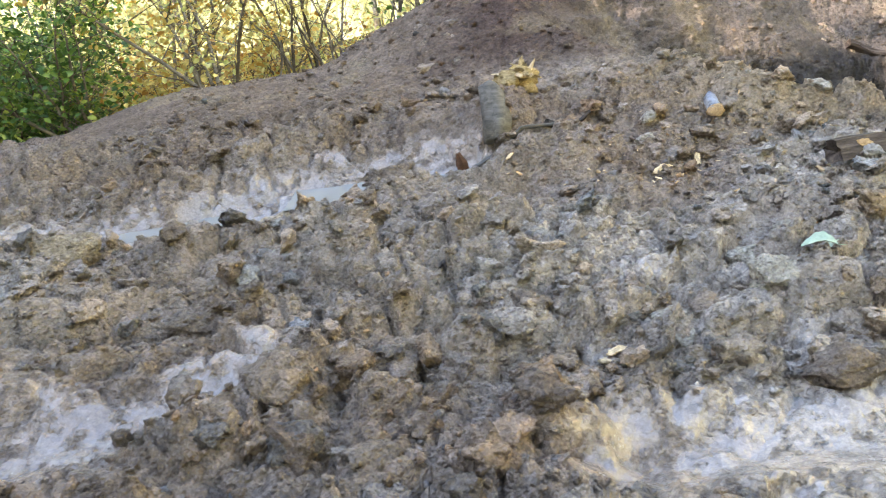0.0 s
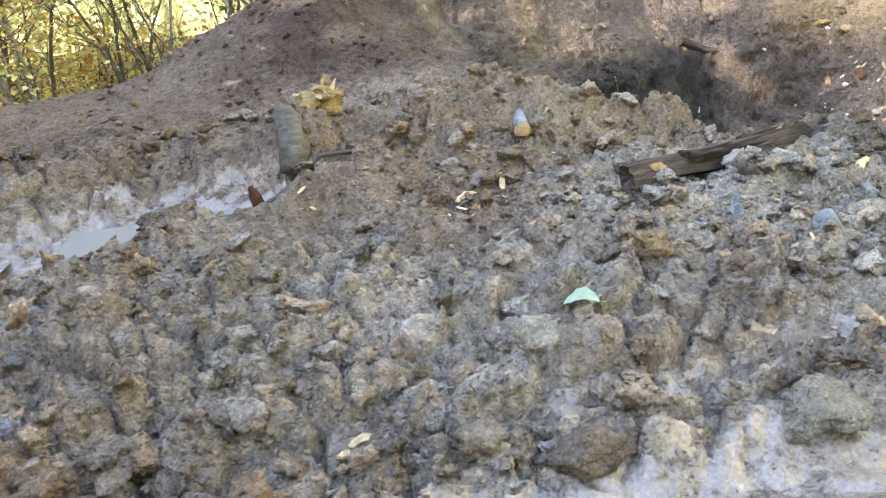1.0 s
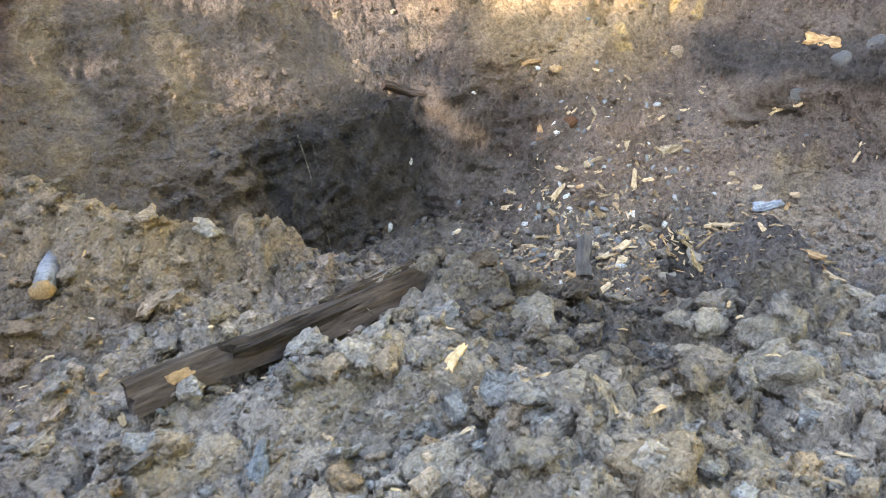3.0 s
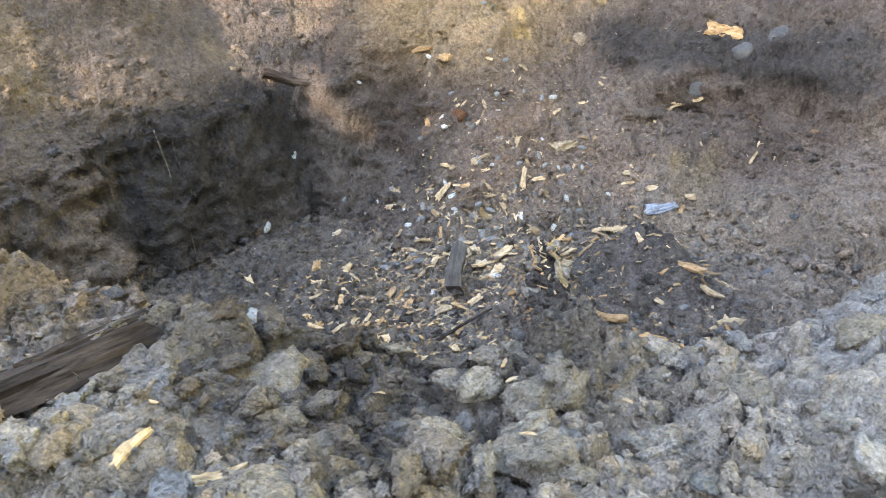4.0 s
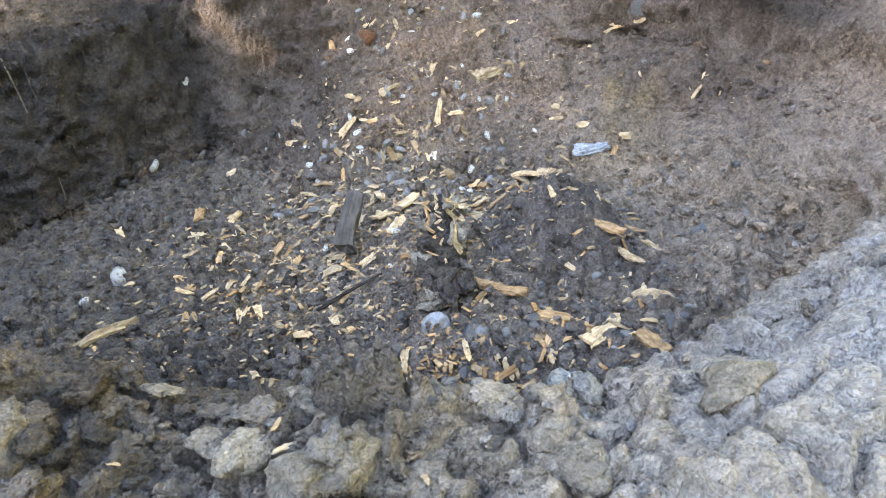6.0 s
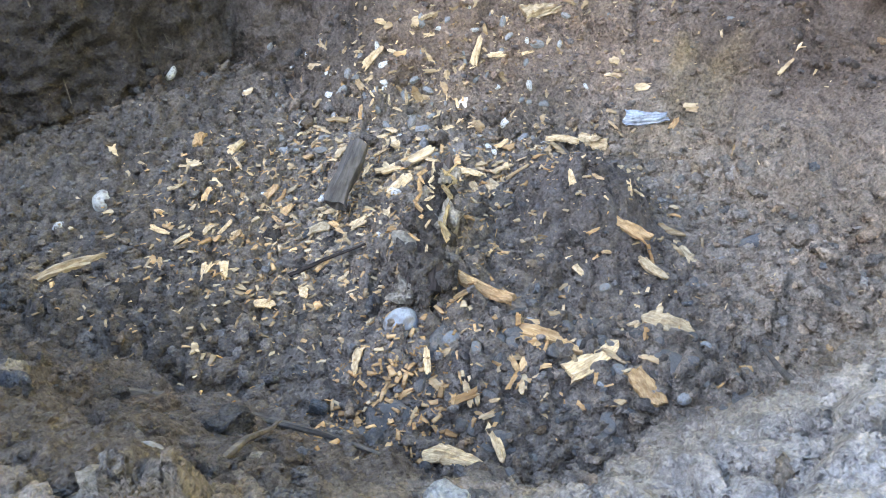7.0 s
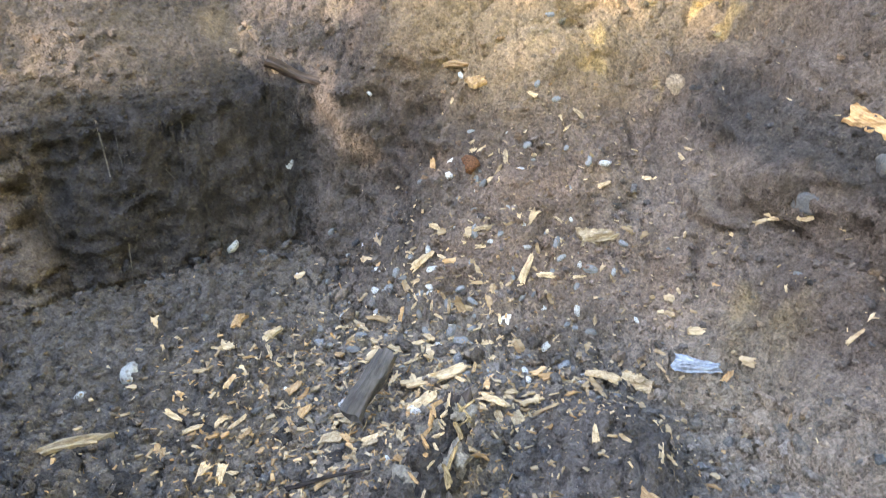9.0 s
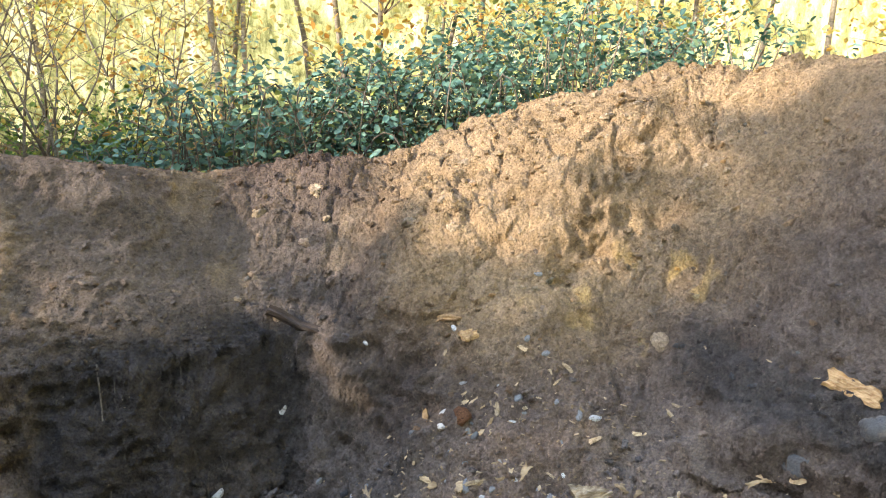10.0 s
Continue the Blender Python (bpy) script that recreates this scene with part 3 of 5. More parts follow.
def tube(points, radii, sides=7, seed=0, wobble=0.0):
    """Verts and faces of a tapered stem along points."""
    rng = np.random.default_rng(seed)
    pts = [Vector(p) for p in points]
    verts, faces = [], []
    for i, p in enumerate(pts):
        d = (pts[min(i + 1, len(pts) - 1)] - pts[max(i - 1, 0)]).normalized()
        u = d.orthogonal().normalized()
        if i and abs(u.dot(last)) < 0.999:
            u = (last - d * last.dot(d)).normalized()
        last = u
        w = d.cross(u)
        for k in range(sides):
            a = 2 * math.pi * k / sides
            r = radii[i] * (1 + wobble * rng.uniform(-1, 1))
            verts.append(tuple(p + u * (r * math.cos(a)) + w * (r * math.sin(a))))
    for i in range(len(pts) - 1):
        for k in range(sides):
            a, b = i * sides + k, i * sides + (k + 1) % sides
            faces.append((a, b, b + sides, a + sides))
    faces.append(tuple(range(sides))[::-1])
    faces.append(tuple(range((len(pts) - 1) * sides, len(pts) * sides)))
    return verts, faces


def joined(pieces):
    verts, faces = [], []
    for v, f in pieces:
        base = len(verts)
        verts.extend(v)
        faces.extend(tuple(i + base for i in q) for q in f)
    return verts, faces


LEAF_V = np.array([(0, 0, 0), (0.32, 0.26, 0.10), (0.75, 0.22, 0.06), (1, 0, -0.08), (0.75, -0.22, 0.06), (0.32, -0.26, 0.10), (0.5, 0, -0.02)])
LEAF_F = np.array([(0, 6, 1), (1, 6, 2), (2, 6, 3), (3, 6, 4), (4, 6, 5), (5, 6, 0)])


def leaves(rng, spots, sizes, up=0.5):
    """A cloud of folded leaves at spots."""
    n = len(spots)
    q = rng.normal(size=(n, 3))
    q[:, 2] = np.abs(q[:, 2]) + up
    nrm = q / np.linalg.norm(q, axis=1, keepdims=True)
    t = rng.normal(size=(n, 3))
    t -= nrm * (t * nrm).sum(1, keepdims=True)
    t /= np.linalg.norm(t, axis=1, keepdims=True)
    b = np.cross(nrm, t)
    v = (LEAF_V[None, :, :1] * t[:, None] + LEAF_V[None, :, 1:2] * b[:, None] * 1.15 + LEAF_V[None, :, 2:] * nrm[:, None]) * sizes[:, None, None] + spots[:, None]
    f = LEAF_F[None] + 7 * np.arange(n)[:, None, None]
    return v.reshape(-1, 3), f.reshape(-1, 3)


def raw_mesh(name, v, f, mat, smooth=False):
    me = bpy.data.meshes.new(name)
    me.vertices.add(len(v))
    me.vertices.foreach_set("co", np.asarray(v, np.float32).ravel())
    k = f.shape[1]
    me.loops.add(f.size)
    me.loops.foreach_set("vertex_index", f.ravel().astype(np.int32))
    me.polygons.add(len(f))
    me.polygons.foreach_set("loop_start", np.arange(0, f.size, k, dtype=np.int32))
    if smooth:
        me.polygons.foreach_set("use_smooth", np.ones(len(f), bool))
    me.materials.append(mat)
    me.update()
    return me


def ball(level):
    bm = bmesh.new()
    bmesh.ops.create_icosphere(bm, subdivisions=level, radius=1.0)
    v = np.array([p.co[:] for p in bm.verts])
    f = np.array([[q.index for q in p.verts] for p in bm.faces])
    bm.free()
    return v, f


def noise3(v, scale, seed, octaves=3):
    out = np.zeros(len(v))
    for k in range(octaves):
        s = scale * 2 ** k
        out += [noise.noise(Vector(p) * s + Vector((seed * 7.3, seed * 3.1, k * 11.7))) / 2 ** k for p in v]
    return out


def lump_mesh(name, seed, mat, rough=0.35, level=3, squash=0.7, facets=5):
    """A clod or stone about 2 across: a ball cut by random planes, then roughened."""
    rng = np.random.default_rng(seed)
    v, f = ball(level)
    for _ in range(facets):
        d = rng.normal(size=3)
        d /= np.linalg.norm(d)
        over = np.maximum(v @ d - rng.uniform(0.5, 0.8), 0)
        v = v - over[:, None] * d * 0.9
    v = v * (1 + rough * noise3(v, 1.6, seed, 4))[:, None]
    v = v * np.array((rng.uniform(0.85, 1.2), rng.uniform(0.75, 1.0), squash))
    return raw_mesh(name, v, f, mat, True)


def chip_mesh(name, seed, mat, thick=0.09, long=1.0, wide=0.28, fine=False):
    """A split chip of wood: long fibres, ragged ends, a slight warp. Length 1 along x."""
    rng = np.random.default_rng(seed)
    rows, cols = (7, 5) if not fine else (13, 9)
    left, right = rng.uniform(-0.2, 0.1, cols), rng.uniform(-0.1, 0.2, cols)
    if fine:
        left, right = (np.convolve(np.pad(e, 1, "edge"), (0.3, 0.4, 0.3), "valid") * 0.8 for e in (left, right))
    taper = rng.uniform(0.35, 1.0)
    crest = rng.uniform(-0.03, 0.03, cols)
    width = wide * np.linspace(1, taper, rows) * (0.85 + 0.3 * rng.random(rows))
    verts, faces = [], []
    bend, twist = rng.uniform(-0.07, 0.07), rng.uniform(-0.3, 0.3)
    for side in (1, -1):
        for i in range(rows):
            for j in range(cols):
                a = i / (rows - 1)
                x = -0.5 * long + long * a + left[j] * (1 - a) + right[j] * a
                y = width[i] * (j / (cols - 1) - 0.5) + 0.02 * math.sin(3 * a + seed)
                z = bend * (4 * (a - 0.5) ** 2 - 0.5) + twist * (a - 0.5) * y + side * thick * 0.5 * (1 - 0.55 * abs(2 * j / (cols - 1) - 1)) * (0.55 + 0.45 * math.sin(math.pi * min(max(a, 0.08), 0.92)))
                verts.append((x, y, z + side * crest[j] * thick * 3 + rng.uniform(-0.012, 0.012)))
    n = rows * cols
    at = lambda s, i, j: s * n + i * cols + j
    for i in range(rows - 1):
        for j in range(cols - 1):
            faces.append((at(0, i, j), at(0, i + 1, j), at(0, i + 1, j + 1), at(0, i, j + 1)))
            faces.append((at(1, i, j), at(1, i, j + 1), at(1, i + 1, j + 1), at(1, i + 1, j)))
    for i in range(rows - 1):
        faces.append((at(0, i, 0), at(1, i, 0), at(1, i + 1, 0), at(0, i + 1, 0)))
        faces.append((at(0, i, cols - 1), at(0, i + 1, cols - 1), at(1, i + 1, cols - 1), at(1, i, cols - 1)))
    for j in range(cols - 1):
        faces.append((at(0, 0, j), at(0, 0, j + 1), at(1, 0, j + 1), at(1, 0, j)))
        faces.append((at(0, rows - 1, j), at(1, rows - 1, j), at(1, rows - 1, j + 1), at(0, rows - 1, j + 1)))
    return mesh_object(name, verts, faces, mat, False)


def ground_turn(x, y, rz, lean=0.0):
    """Lie on the slope of the land at (x, y), turned rz degrees."""
    n = Vector((-looked_up("sx", x, y), -looked_up("sy", x, y), 1)).normalized()
    if n.z < 0.55:
        n = (n + Vector((0, 0, 0.4))).normalized()
    return n.to_track_quat("Z", "Y").to_matrix().to_4x4() @ pose(0, 0, 0, 0, lean, rz)


def lay(name, me, x, y, size, rz=0.0, sink=0.0, lean=0.0, label="", category="", group="", stretch=(1, 1, 1), dz=0.0):
    """Put a thing on the ground at (x, y)."""
    ob = new(name, me)
    z = ground_z(x, y) + dz - sink
    ob.matrix_basis = Matrix.Translation((x, y, z)) @ ground_turn(x, y, rz, lean) @ Matrix.Diagonal((size * stretch[0], size * stretch[1], size * stretch[2], 1))
    return tagged(ob, label, category, group)

# ---- water standing in the ruts ----
def puddle(x0, x1, y0, y1, level, label):
    """A level sheet of water wherever the rut lies below it."""
    s = 0.02
    gx, gy = np.meshgrid(np.arange(x0, x1, s), np.arange(y0, y1, s))
    low = (ground_z(gx.ravel(), gy.ravel()).reshape(gx.shape) < level + 0.004) & (ruts(gx, gy) > 0.25)
    corner, v, f = {}, [], []
    for j, i in zip(*np.nonzero(low)):
        quad = []
        for a, b in ((0, 0), (1, 0), (1, 1), (0, 1)):
            key = (i + a, j + b)
            if key not in corner:
                corner[key] = len(v)
                v.append((x0 + (i + a - 0.5) * s, y0 + (j + b - 0.5) * s, level))
            quad.append(corner[key])
        f.append(quad)
    return tagged(new("puddle", mesh_object("puddle", v, f, WATER)), label, "puddle", kind="structure")


puddle(-2.1, -1.12, 3.5, 4.4, 0.29, "muddy water standing in a wheel rut")
puddle(-0.86, 0.1, 4.0, 4.6, 0.332, "shallow muddy water in a wheel rut")

# ---- clods, stones and chips: shared meshes ----
BROWN = [lump_mesh("clod", 200 + k, CLOD_BROWN, 0.42, 3, 0.62, 6) for k in range(5)]
GREY = [lump_mesh("clod", 220 + k, CLOD_GREY, 0.42, 3, 0.65, 6) for k in range(5)]
BLACK = [lump_mesh("clod", 240 + k, CLOD_DARK, 0.4, 3, 0.7, 5) for k in range(3)]
TAN = [lump_mesh("clod", 250 + k, CLOD_TAN, 0.42, 3, 0.7, 6) for k in range(3)]
PEBBLE = [lump_mesh("stone", 300 + k, STONE, 0.1, 3, 0.65, 2) for k in range(4)]
DARK_PEBBLE = [lump_mesh("stone", 310 + k, DARK_STONE, 0.1, 3, 0.68, 2) for k in range(4)]
PALE_PEBBLE = [lump_mesh("stone", 320 + k, WHITE_STONE, 0.14, 2, 0.6, 4) for k in range(3)]
BLUE_PEBBLE = [lump_mesh("stone", 330, BLUE_STONE, 0.08, 3, 0.65, 2)]
BIG_BLUE = [chip_mesh("wood_chip", 461, BLUE_BARK, 0.13, 1.0, 0.34, True)]
BIG_PALE = [chip_mesh("wood_chip", 440 + k, PALE_WOOD, 0.11, 1.0, 0.32, True) for k in range(4)]
BIG_ORANGE = [chip_mesh("wood_chip", 450 + k, ORANGE_WOOD, 0.11, 1.0, 0.34, True) for k in range(3)]
PALE_CHIP = [chip_mesh("wood_chip", 400 + k, PALE_WOOD, 0.09, 1.0, 0.3) for k in range(5)]
ORANGE_CHIP = [chip_mesh("wood_chip", 420 + k, ORANGE_WOOD, 0.1, 1.0, 0.28) for k in range(4)]

rng = np.random.default_rng(11)


# ---- single things, front to back ----
def prism(points, radii, sides, seed, wobble, mat, name):
    v, f = tube(points, radii, sides, seed, wobble)
    return mesh_object(name, v, f, mat, False)


def log(name, a, b, r0, r1, mat, label, seed, splinter=0.0, category="log"):
    """A length of old timber with cracked faces and a splintered end, from a to b."""
    r = np.random.default_rng(seed)
    A, B = Vector(a), Vector(b)
    thing = tagged(new(name), label, category)
    d = B - A
    thing.matrix_basis = Matrix.Translation(A) @ d.to_track_quat("X", "Z").to_matrix().to_4x4()
    n, L = 16, d.length
    sides = 14
    v, f = [], []
    ring = [1 + 0.22 * r.uniform(-1, 1) for _ in range(sides)]
    for i in range(n):
        u = i / (n - 1)
        rad = r0 + (r1 - r0) * u
        for k in range(sides):
            ang = 2 * math.pi * k / sides
            rr = rad * ring[k] * (1 + 0.06 * math.sin(9 * u + k) + 0.05 * r.uniform(-1, 1))
            out = 0.0
            if i == n - 1:
                out = splinter * r.uniform(0, 1)
            if i == 0:
                out = -0.015 * r.uniform(0, 1)
            v.append((L * u + out, rr * math.cos(ang) * 1.15 + 0.012 * math.sin(5 * u), rr * math.sin(ang) + 0.01 * math.sin(7 * u + 1)))
    for i in range(n - 1):
        for k in range(sides):
            p, q = i * sides + k, i * sides + (k + 1) % sides
            f.append((p, p + sides, q + sides, q))
    for end, row in ((0, 0), (1, n - 1)):
        c = len(v)
        v.append((L * end + (0.02 if end == 0 else -0.03), 0, 0))
        for k in range(sides):
            p, q = row * sides + k, row * sides + (k + 1) % sides
            f.append((c, p, q) if end == 0 else (c, q, p))
    part("trunk_wood", mesh_object("trunk_wood", v, f, mat, False), thing)
    return thing


LOG = log("fallen_log", (1.74, 3.55, 0.46), (2.66, 3.86, 0.43), 0.05, 0.056, OLD_WOOD, "dark rotten log with a splintered end lying on the mud", 31, 0.1)
part("pale_scar", chip_mesh("pale_scar", 77, ORANGE_WOOD, 0.1, 1.0, 0.5), LOG, "patch of bare orange wood", pose(0.14, -0.03, 0.036, 40, 0, 10) @ Matrix.Scale(0.07, 4))
part("split_slab", chip_mesh("split_slab", 78, OLD_WOOD, 0.09, 1.0, 0.1, True), LOG, "long grey split along the top", pose(0.62, -0.012, 0.036, 8, 0, 2) @ Matrix.Scale(0.62, 4))
part("split_slab", chip_mesh("split_slab", 79, OLD_WOOD, 0.12, 1.0, 0.14, True), LOG, "", pose(0.86, 0.02, 0.054, -10, -4, -3) @ Matrix.Scale(0.34, 4))


def weathered_post():
    thing = tagged(new("timber_stub"), "dark grey weathered timber stub leaning in the mud", "timber")
    pts = [(0, 0, -0.08), (0, 0.03, 0.04), (0, 0.07, 0.13), (0.005, 0.10, 0.21), (0.02, 0.12, 0.245)]
    v, f = tube(pts, [0.085, 0.09, 0.085, 0.075, 0.03], 15, 5, 0.2)
    v = [(x * 0.85 + 0.012 * math.sin(17 * z), y * 0.8 + 0.02 * math.sin(9 * z), z) for x, y, z in v]
    part("trunk_wood", mesh_object("trunk_wood", v, f, GREY_WOOD), thing)
    thing.matrix_basis = pose(0.29, 4.36, ground_z(0.29, 4.36) + 0.02, -14, 4, 8)
    return thing


weathered_post()


def rotten_chunk(x, y, size, seed, label, mats=(ROTTEN, PALE_WOOD)):
    """Torn, crumbling wood: a core with ragged splinters."""
    r = np.random.default_rng(seed)
    thing = tagged(new("rotten_wood"), label, "rotten wood")
    thing.matrix_basis = pose(x, y, ground_z(x, y) + 0.18 * size)
    core = lump_mesh("core", seed, ROTTEN, 0.8, 3, 0.7, 4)
    part("core", core, thing, "", Matrix.Scale(size * 0.42, 4))
    for k in range(16):
        a, e = r.uniform(0, 360), r.uniform(-20, 80)
        m = pose(0, 0, size * 0.05, 0, 0, a) @ pose(size * r.uniform(0.15, 0.32), 0, size * r.uniform(0.0, 0.25), r.uniform(0, 180), -e, 0)
        part("splinter", chip_mesh("splinter", seed + k, mats[k % 2 if k > 5 else 0], 0.14, 1.0, 0.4), thing, "", m @ Matrix.Scale(size * r.uniform(0.18, 0.36), 4))
    return thing


rotten_chunk(0.43, 4.72, 0.34, 900, "torn yellow rotten wood beside the timber stub")


def stake():
    thing = tagged(new("stake"), "short reddish-brown broken stake standing in mud", "stake")
    v, f = tube([(0, 0, -0.06), (0.004, 0, 0.05), (0.0, 0.006, 0.11), (-0.012, 0.01, 0.165)], [0.03, 0.032, 0.03, 0.012], 9, 3, 0.18)
    part("trunk_wood", mesh_object("trunk_wood", v, f, RUST, False), thing)
    thing.matrix_basis = pose(0.09, 4.22, ground_z(0.09, 4.22), 4, -5, 0)
    return thing


stake()


def stick(name, points, r0, mat, label, seed, category="stick", sides=7):
    n = len(points)
    me = prism(points, [r0 * (1 - 0.6 * i / (n - 1)) for i in range(n)], sides, seed, 0.15, mat, name)
    return tagged(new(name, me), label, category)


def along(pts, lift=0.01):
    """Points given as (x, y) laid on the ground, or (x, y, height above it)."""
    return [(p[0], p[1], ground_z(p[0], p[1]) + (p[2] if len(p) > 2 else lift)) for p in pts]


stick("branch", along([(0.56, 4.34, 0.02), (0.66, 4.40, 0.035), (0.76, 4.46, 0.06), (0.84, 4.5, 0.085)]), 0.022, OLD_WOOD, "dark broken branch with a pale end, half in mud", 41)
stick("branch", along([(0.12, 4.24, 0.02), (0.25, 4.24, 0.03), (0.42, 4.28, 0.03), (0.6, 4.33, 0.02)]), 0.022, GREY_WOOD, "muddy branch lying along the rut's edge", 42)


def birch_piece():
    thing = tagged(new("birch_branch"), "white birch branch end with orange rotten core", "branch")
    m, n, l, p = material("birch_bark")
    co = n.new("ShaderNodeTexCoord").outputs["Object"]
    l.new(ramp(n, l, noise_node(n, l, 28.0, 4, 0.7, co).outputs[0], [(0.4, (0.05, 0.045, 0.045)), (0.55, (0.2, 0.2, 0.215))]).outputs[0], p.inputs["Base Color"])
    v, f = tube([(0, 0.16, 0.03), (0, 0.08, 0.015), (0, 0.02, 0.0), (0.002, -0.015, -0.01)], [0.03, 0.032, 0.032, 0.03], 11, 9, 0.14)
    part("bark", mesh_object("bark", v, f, m, True), thing)
    part("core", lump_mesh("core", 91, ORANGE_WOOD, 0.5, 2, 0.9, 3), thing, "orange rotten core", pose(0, -0.02, -0.01) @ Matrix.Diagonal((0.034, 0.02, 0.034, 1)))
    thing.matrix_basis = pose(1.46, 4.33, ground_z(1.46, 4.33) + 0.07, -4, 0, -8) @ Matrix.Scale(1.15, 4)


birch_piece()


# leaves lying on the mud
def fallen_leaf(x, y, size, colour, label, rz, curl=0.25):
    m, n, l, p = material("fallen_leaf")
    co = n.new("ShaderNodeTexCoord").outputs["Object"]
    l.new(ramp(n, l, noise_node(n, l, 6.0, 4, 0.6, co).outputs[0], [(0.35, tuple(c * 0.7 for c in colour)), (0.65, colour)]).outputs[0], p.inputs["Base Color"])
    p.inputs["Roughness"].default_value = 0.5
    v, f = [], []
    rows = 9
    for i in range(rows):
        u = i / (rows - 1)
        w = 0.36 * math.sin(math.pi * min(0.97, u * 0.92 + 0.05)) ** 0.8 * (1 + 0.12 * (i % 2))
        for k, s in enumerate((-1, -0.5, 0, 0.5, 1)):
            v.append((u - 0.5, w * s, curl * (abs(s) ** 1.5) * w * 2 + 0.12 * math.sin(4 * u) + 0.015 * (i % 2) * abs(s)))
    for i in range(rows - 1):
        for k in range(4):
            f.append((i * 5 + k, i * 5 + k + 1, i * 5 + k + 6, i * 5 + k + 5))
    stalk = tube([(-0.5, 0, 0.01), (-0.62, 0.02, 0.02), (-0.75, 0.02, 0.0)], [0.018, 0.014, 0.01], 5)
    v2, f2 = joined([(v, f), stalk])
    me = mesh_object("fallen_leaf", v2, f2, m)
    return lay("fallen_leaf", me, x, y, size, rz, 0, 0, label, "leaf", dz=0.012)


fallen_leaf(1.22, 2.50, 0.105, (0.24, 0.30, 0.2), "pale grey-green fallen leaf on the mud", 160, 0.2)
fallen_leaf(1.27, 2.53, 0.06, (0.28, 0.33, 0.23), "pale grey-green fallen leaf on the mud", 60, 0.3)
fallen_leaf(1.23, 1.88, 0.075, (0.3, 0.42, 0.04), "bright yellow-green fallen leaf on wet mud", 80, 0.5)


# clods that can be told apart
def clod(kind, x, y, size, k, label, rz=0.0, stretch=(1, 1, 1), sink=0.25):
    lay("clod", kind[k % len(kind)], x, y, size * 0.5, rz, size * 0.5 * sink * stretch[2], 0, label, "clod", "clods on the churned mud", stretch)


B_, G_, K_, T_ = "wet brown mud clod on churned ground", "dry grey clay clod with crumbly edges", "black earth clod on the pit floor", "ochre subsoil clod with a broken face"
for k, (kind, lab, x, y, s, rz, st) in enumerate([
        (TAN, T_, -1.79, 3.40, 0.34, 5, (1.2, 0.7, 0.8)), (TAN, T_, -0.90, 4.02, 0.30, 20, (1.2, 0.7, 0.9)), (BROWN, B_, -0.47, 2.08, 0.24, 40, (1.1, 0.9, 0.9)),
        (BROWN, B_, -0.15, 2.36, 0.22, 10, (1.5, 0.8, 0.7)), (BROWN, B_, 0.12, 2.22, 0.20, 60, (1.4, 0.8, 0.7)), (GREY, G_, 1.08, 2.48, 0.18, 30, (1.1, 1, 1)),
        (GREY, G_, 0.72, 2.38, 0.20, 80, (1.2, 1, 0.9)), (BROWN, B_, 1.12, 2.06, 0.22, 15, (1.3, 0.9, 0.9)), (GREY, G_, 1.70, 2.08, 0.24, 100, (1.1, 1, 0.9)),
        (GREY, G_, 1.36, 2.96, 0.19, 55, (1.1, 1, 0.9)), (GREY, G_, 3.20, 2.60, 0.30, 20, (1.1, 0.9, 0.9)), (TAN, T_, 2.90, 2.70, 0.28, 75, (1.1, 1, 0.9)),
        (GREY, G_, 3.05, 3.60, 0.27, 10, (1, 1, 1.1)), (GREY, G_, 3.66, 3.02, 0.28, 50, (1.1, 0.9, 0.9)), (GREY, G_, 3.96, 3.16, 0.16, 5, (1, 1, 1.1)),
        (GREY, G_, 3.98, 2.98, 0.24, 25, (0.8, 0.8, 1.3)), (GREY, G_, 3.70, 3.24, 0.17, 90, (1, 1, 1.1)), (GREY, G_, 1.12, 2.78, 0.16, 12, (1.2, 1, 0.8)),
        (BROWN, B_, -0.90, 2.70, 0.2, 33, (1.4, 0.8, 0.7)), (BROWN, B_, 0.05, 3.72, 0.2, 70, (0.8, 1.1, 1.2)), (BROWN, B_, -0.25, 3.95, 0.22, 15, (1.4, 0.8, 0.8)),
        (TAN, T_, 1.85, 4.80, 0.17, 25, (1.2, 0.9, 0.9)), (TAN, T_, 2.12, 4.72, 0.15, -20, (1.2, 0.9, 0.9)), (TAN, T_, 1.68, 4.70, 0.14, 60, (1.2, 0.8, 0.9)), (TAN, T_, 1.98, 4.64, 0.12, 0, (1.2, 0.9, 0.9)), (TAN, T_, 1.78, 4.62, 0.11, 80, (1, 1, 1)), (TAN, T_, 2.24, 4.80, 0.14, 10, (1.3, 0.9, 0.9)),
        (GREY, G_, 2.42, 2.62, 0.2, 45, (1.1, 1, 0.8)), (GREY, G_, 4.30, 3.05, 0.18, 80, (1.2, 1, 0.9)), (GREY, G_, 2.90, 3.05, 0.2, 15, (1.2, 1, 0.8)), (GREY, G_, 4.72, 3.02, 0.17, 0, (1.3, 1, 0.7))]):
    clod(kind, x, y, s, k, lab, rz, st)

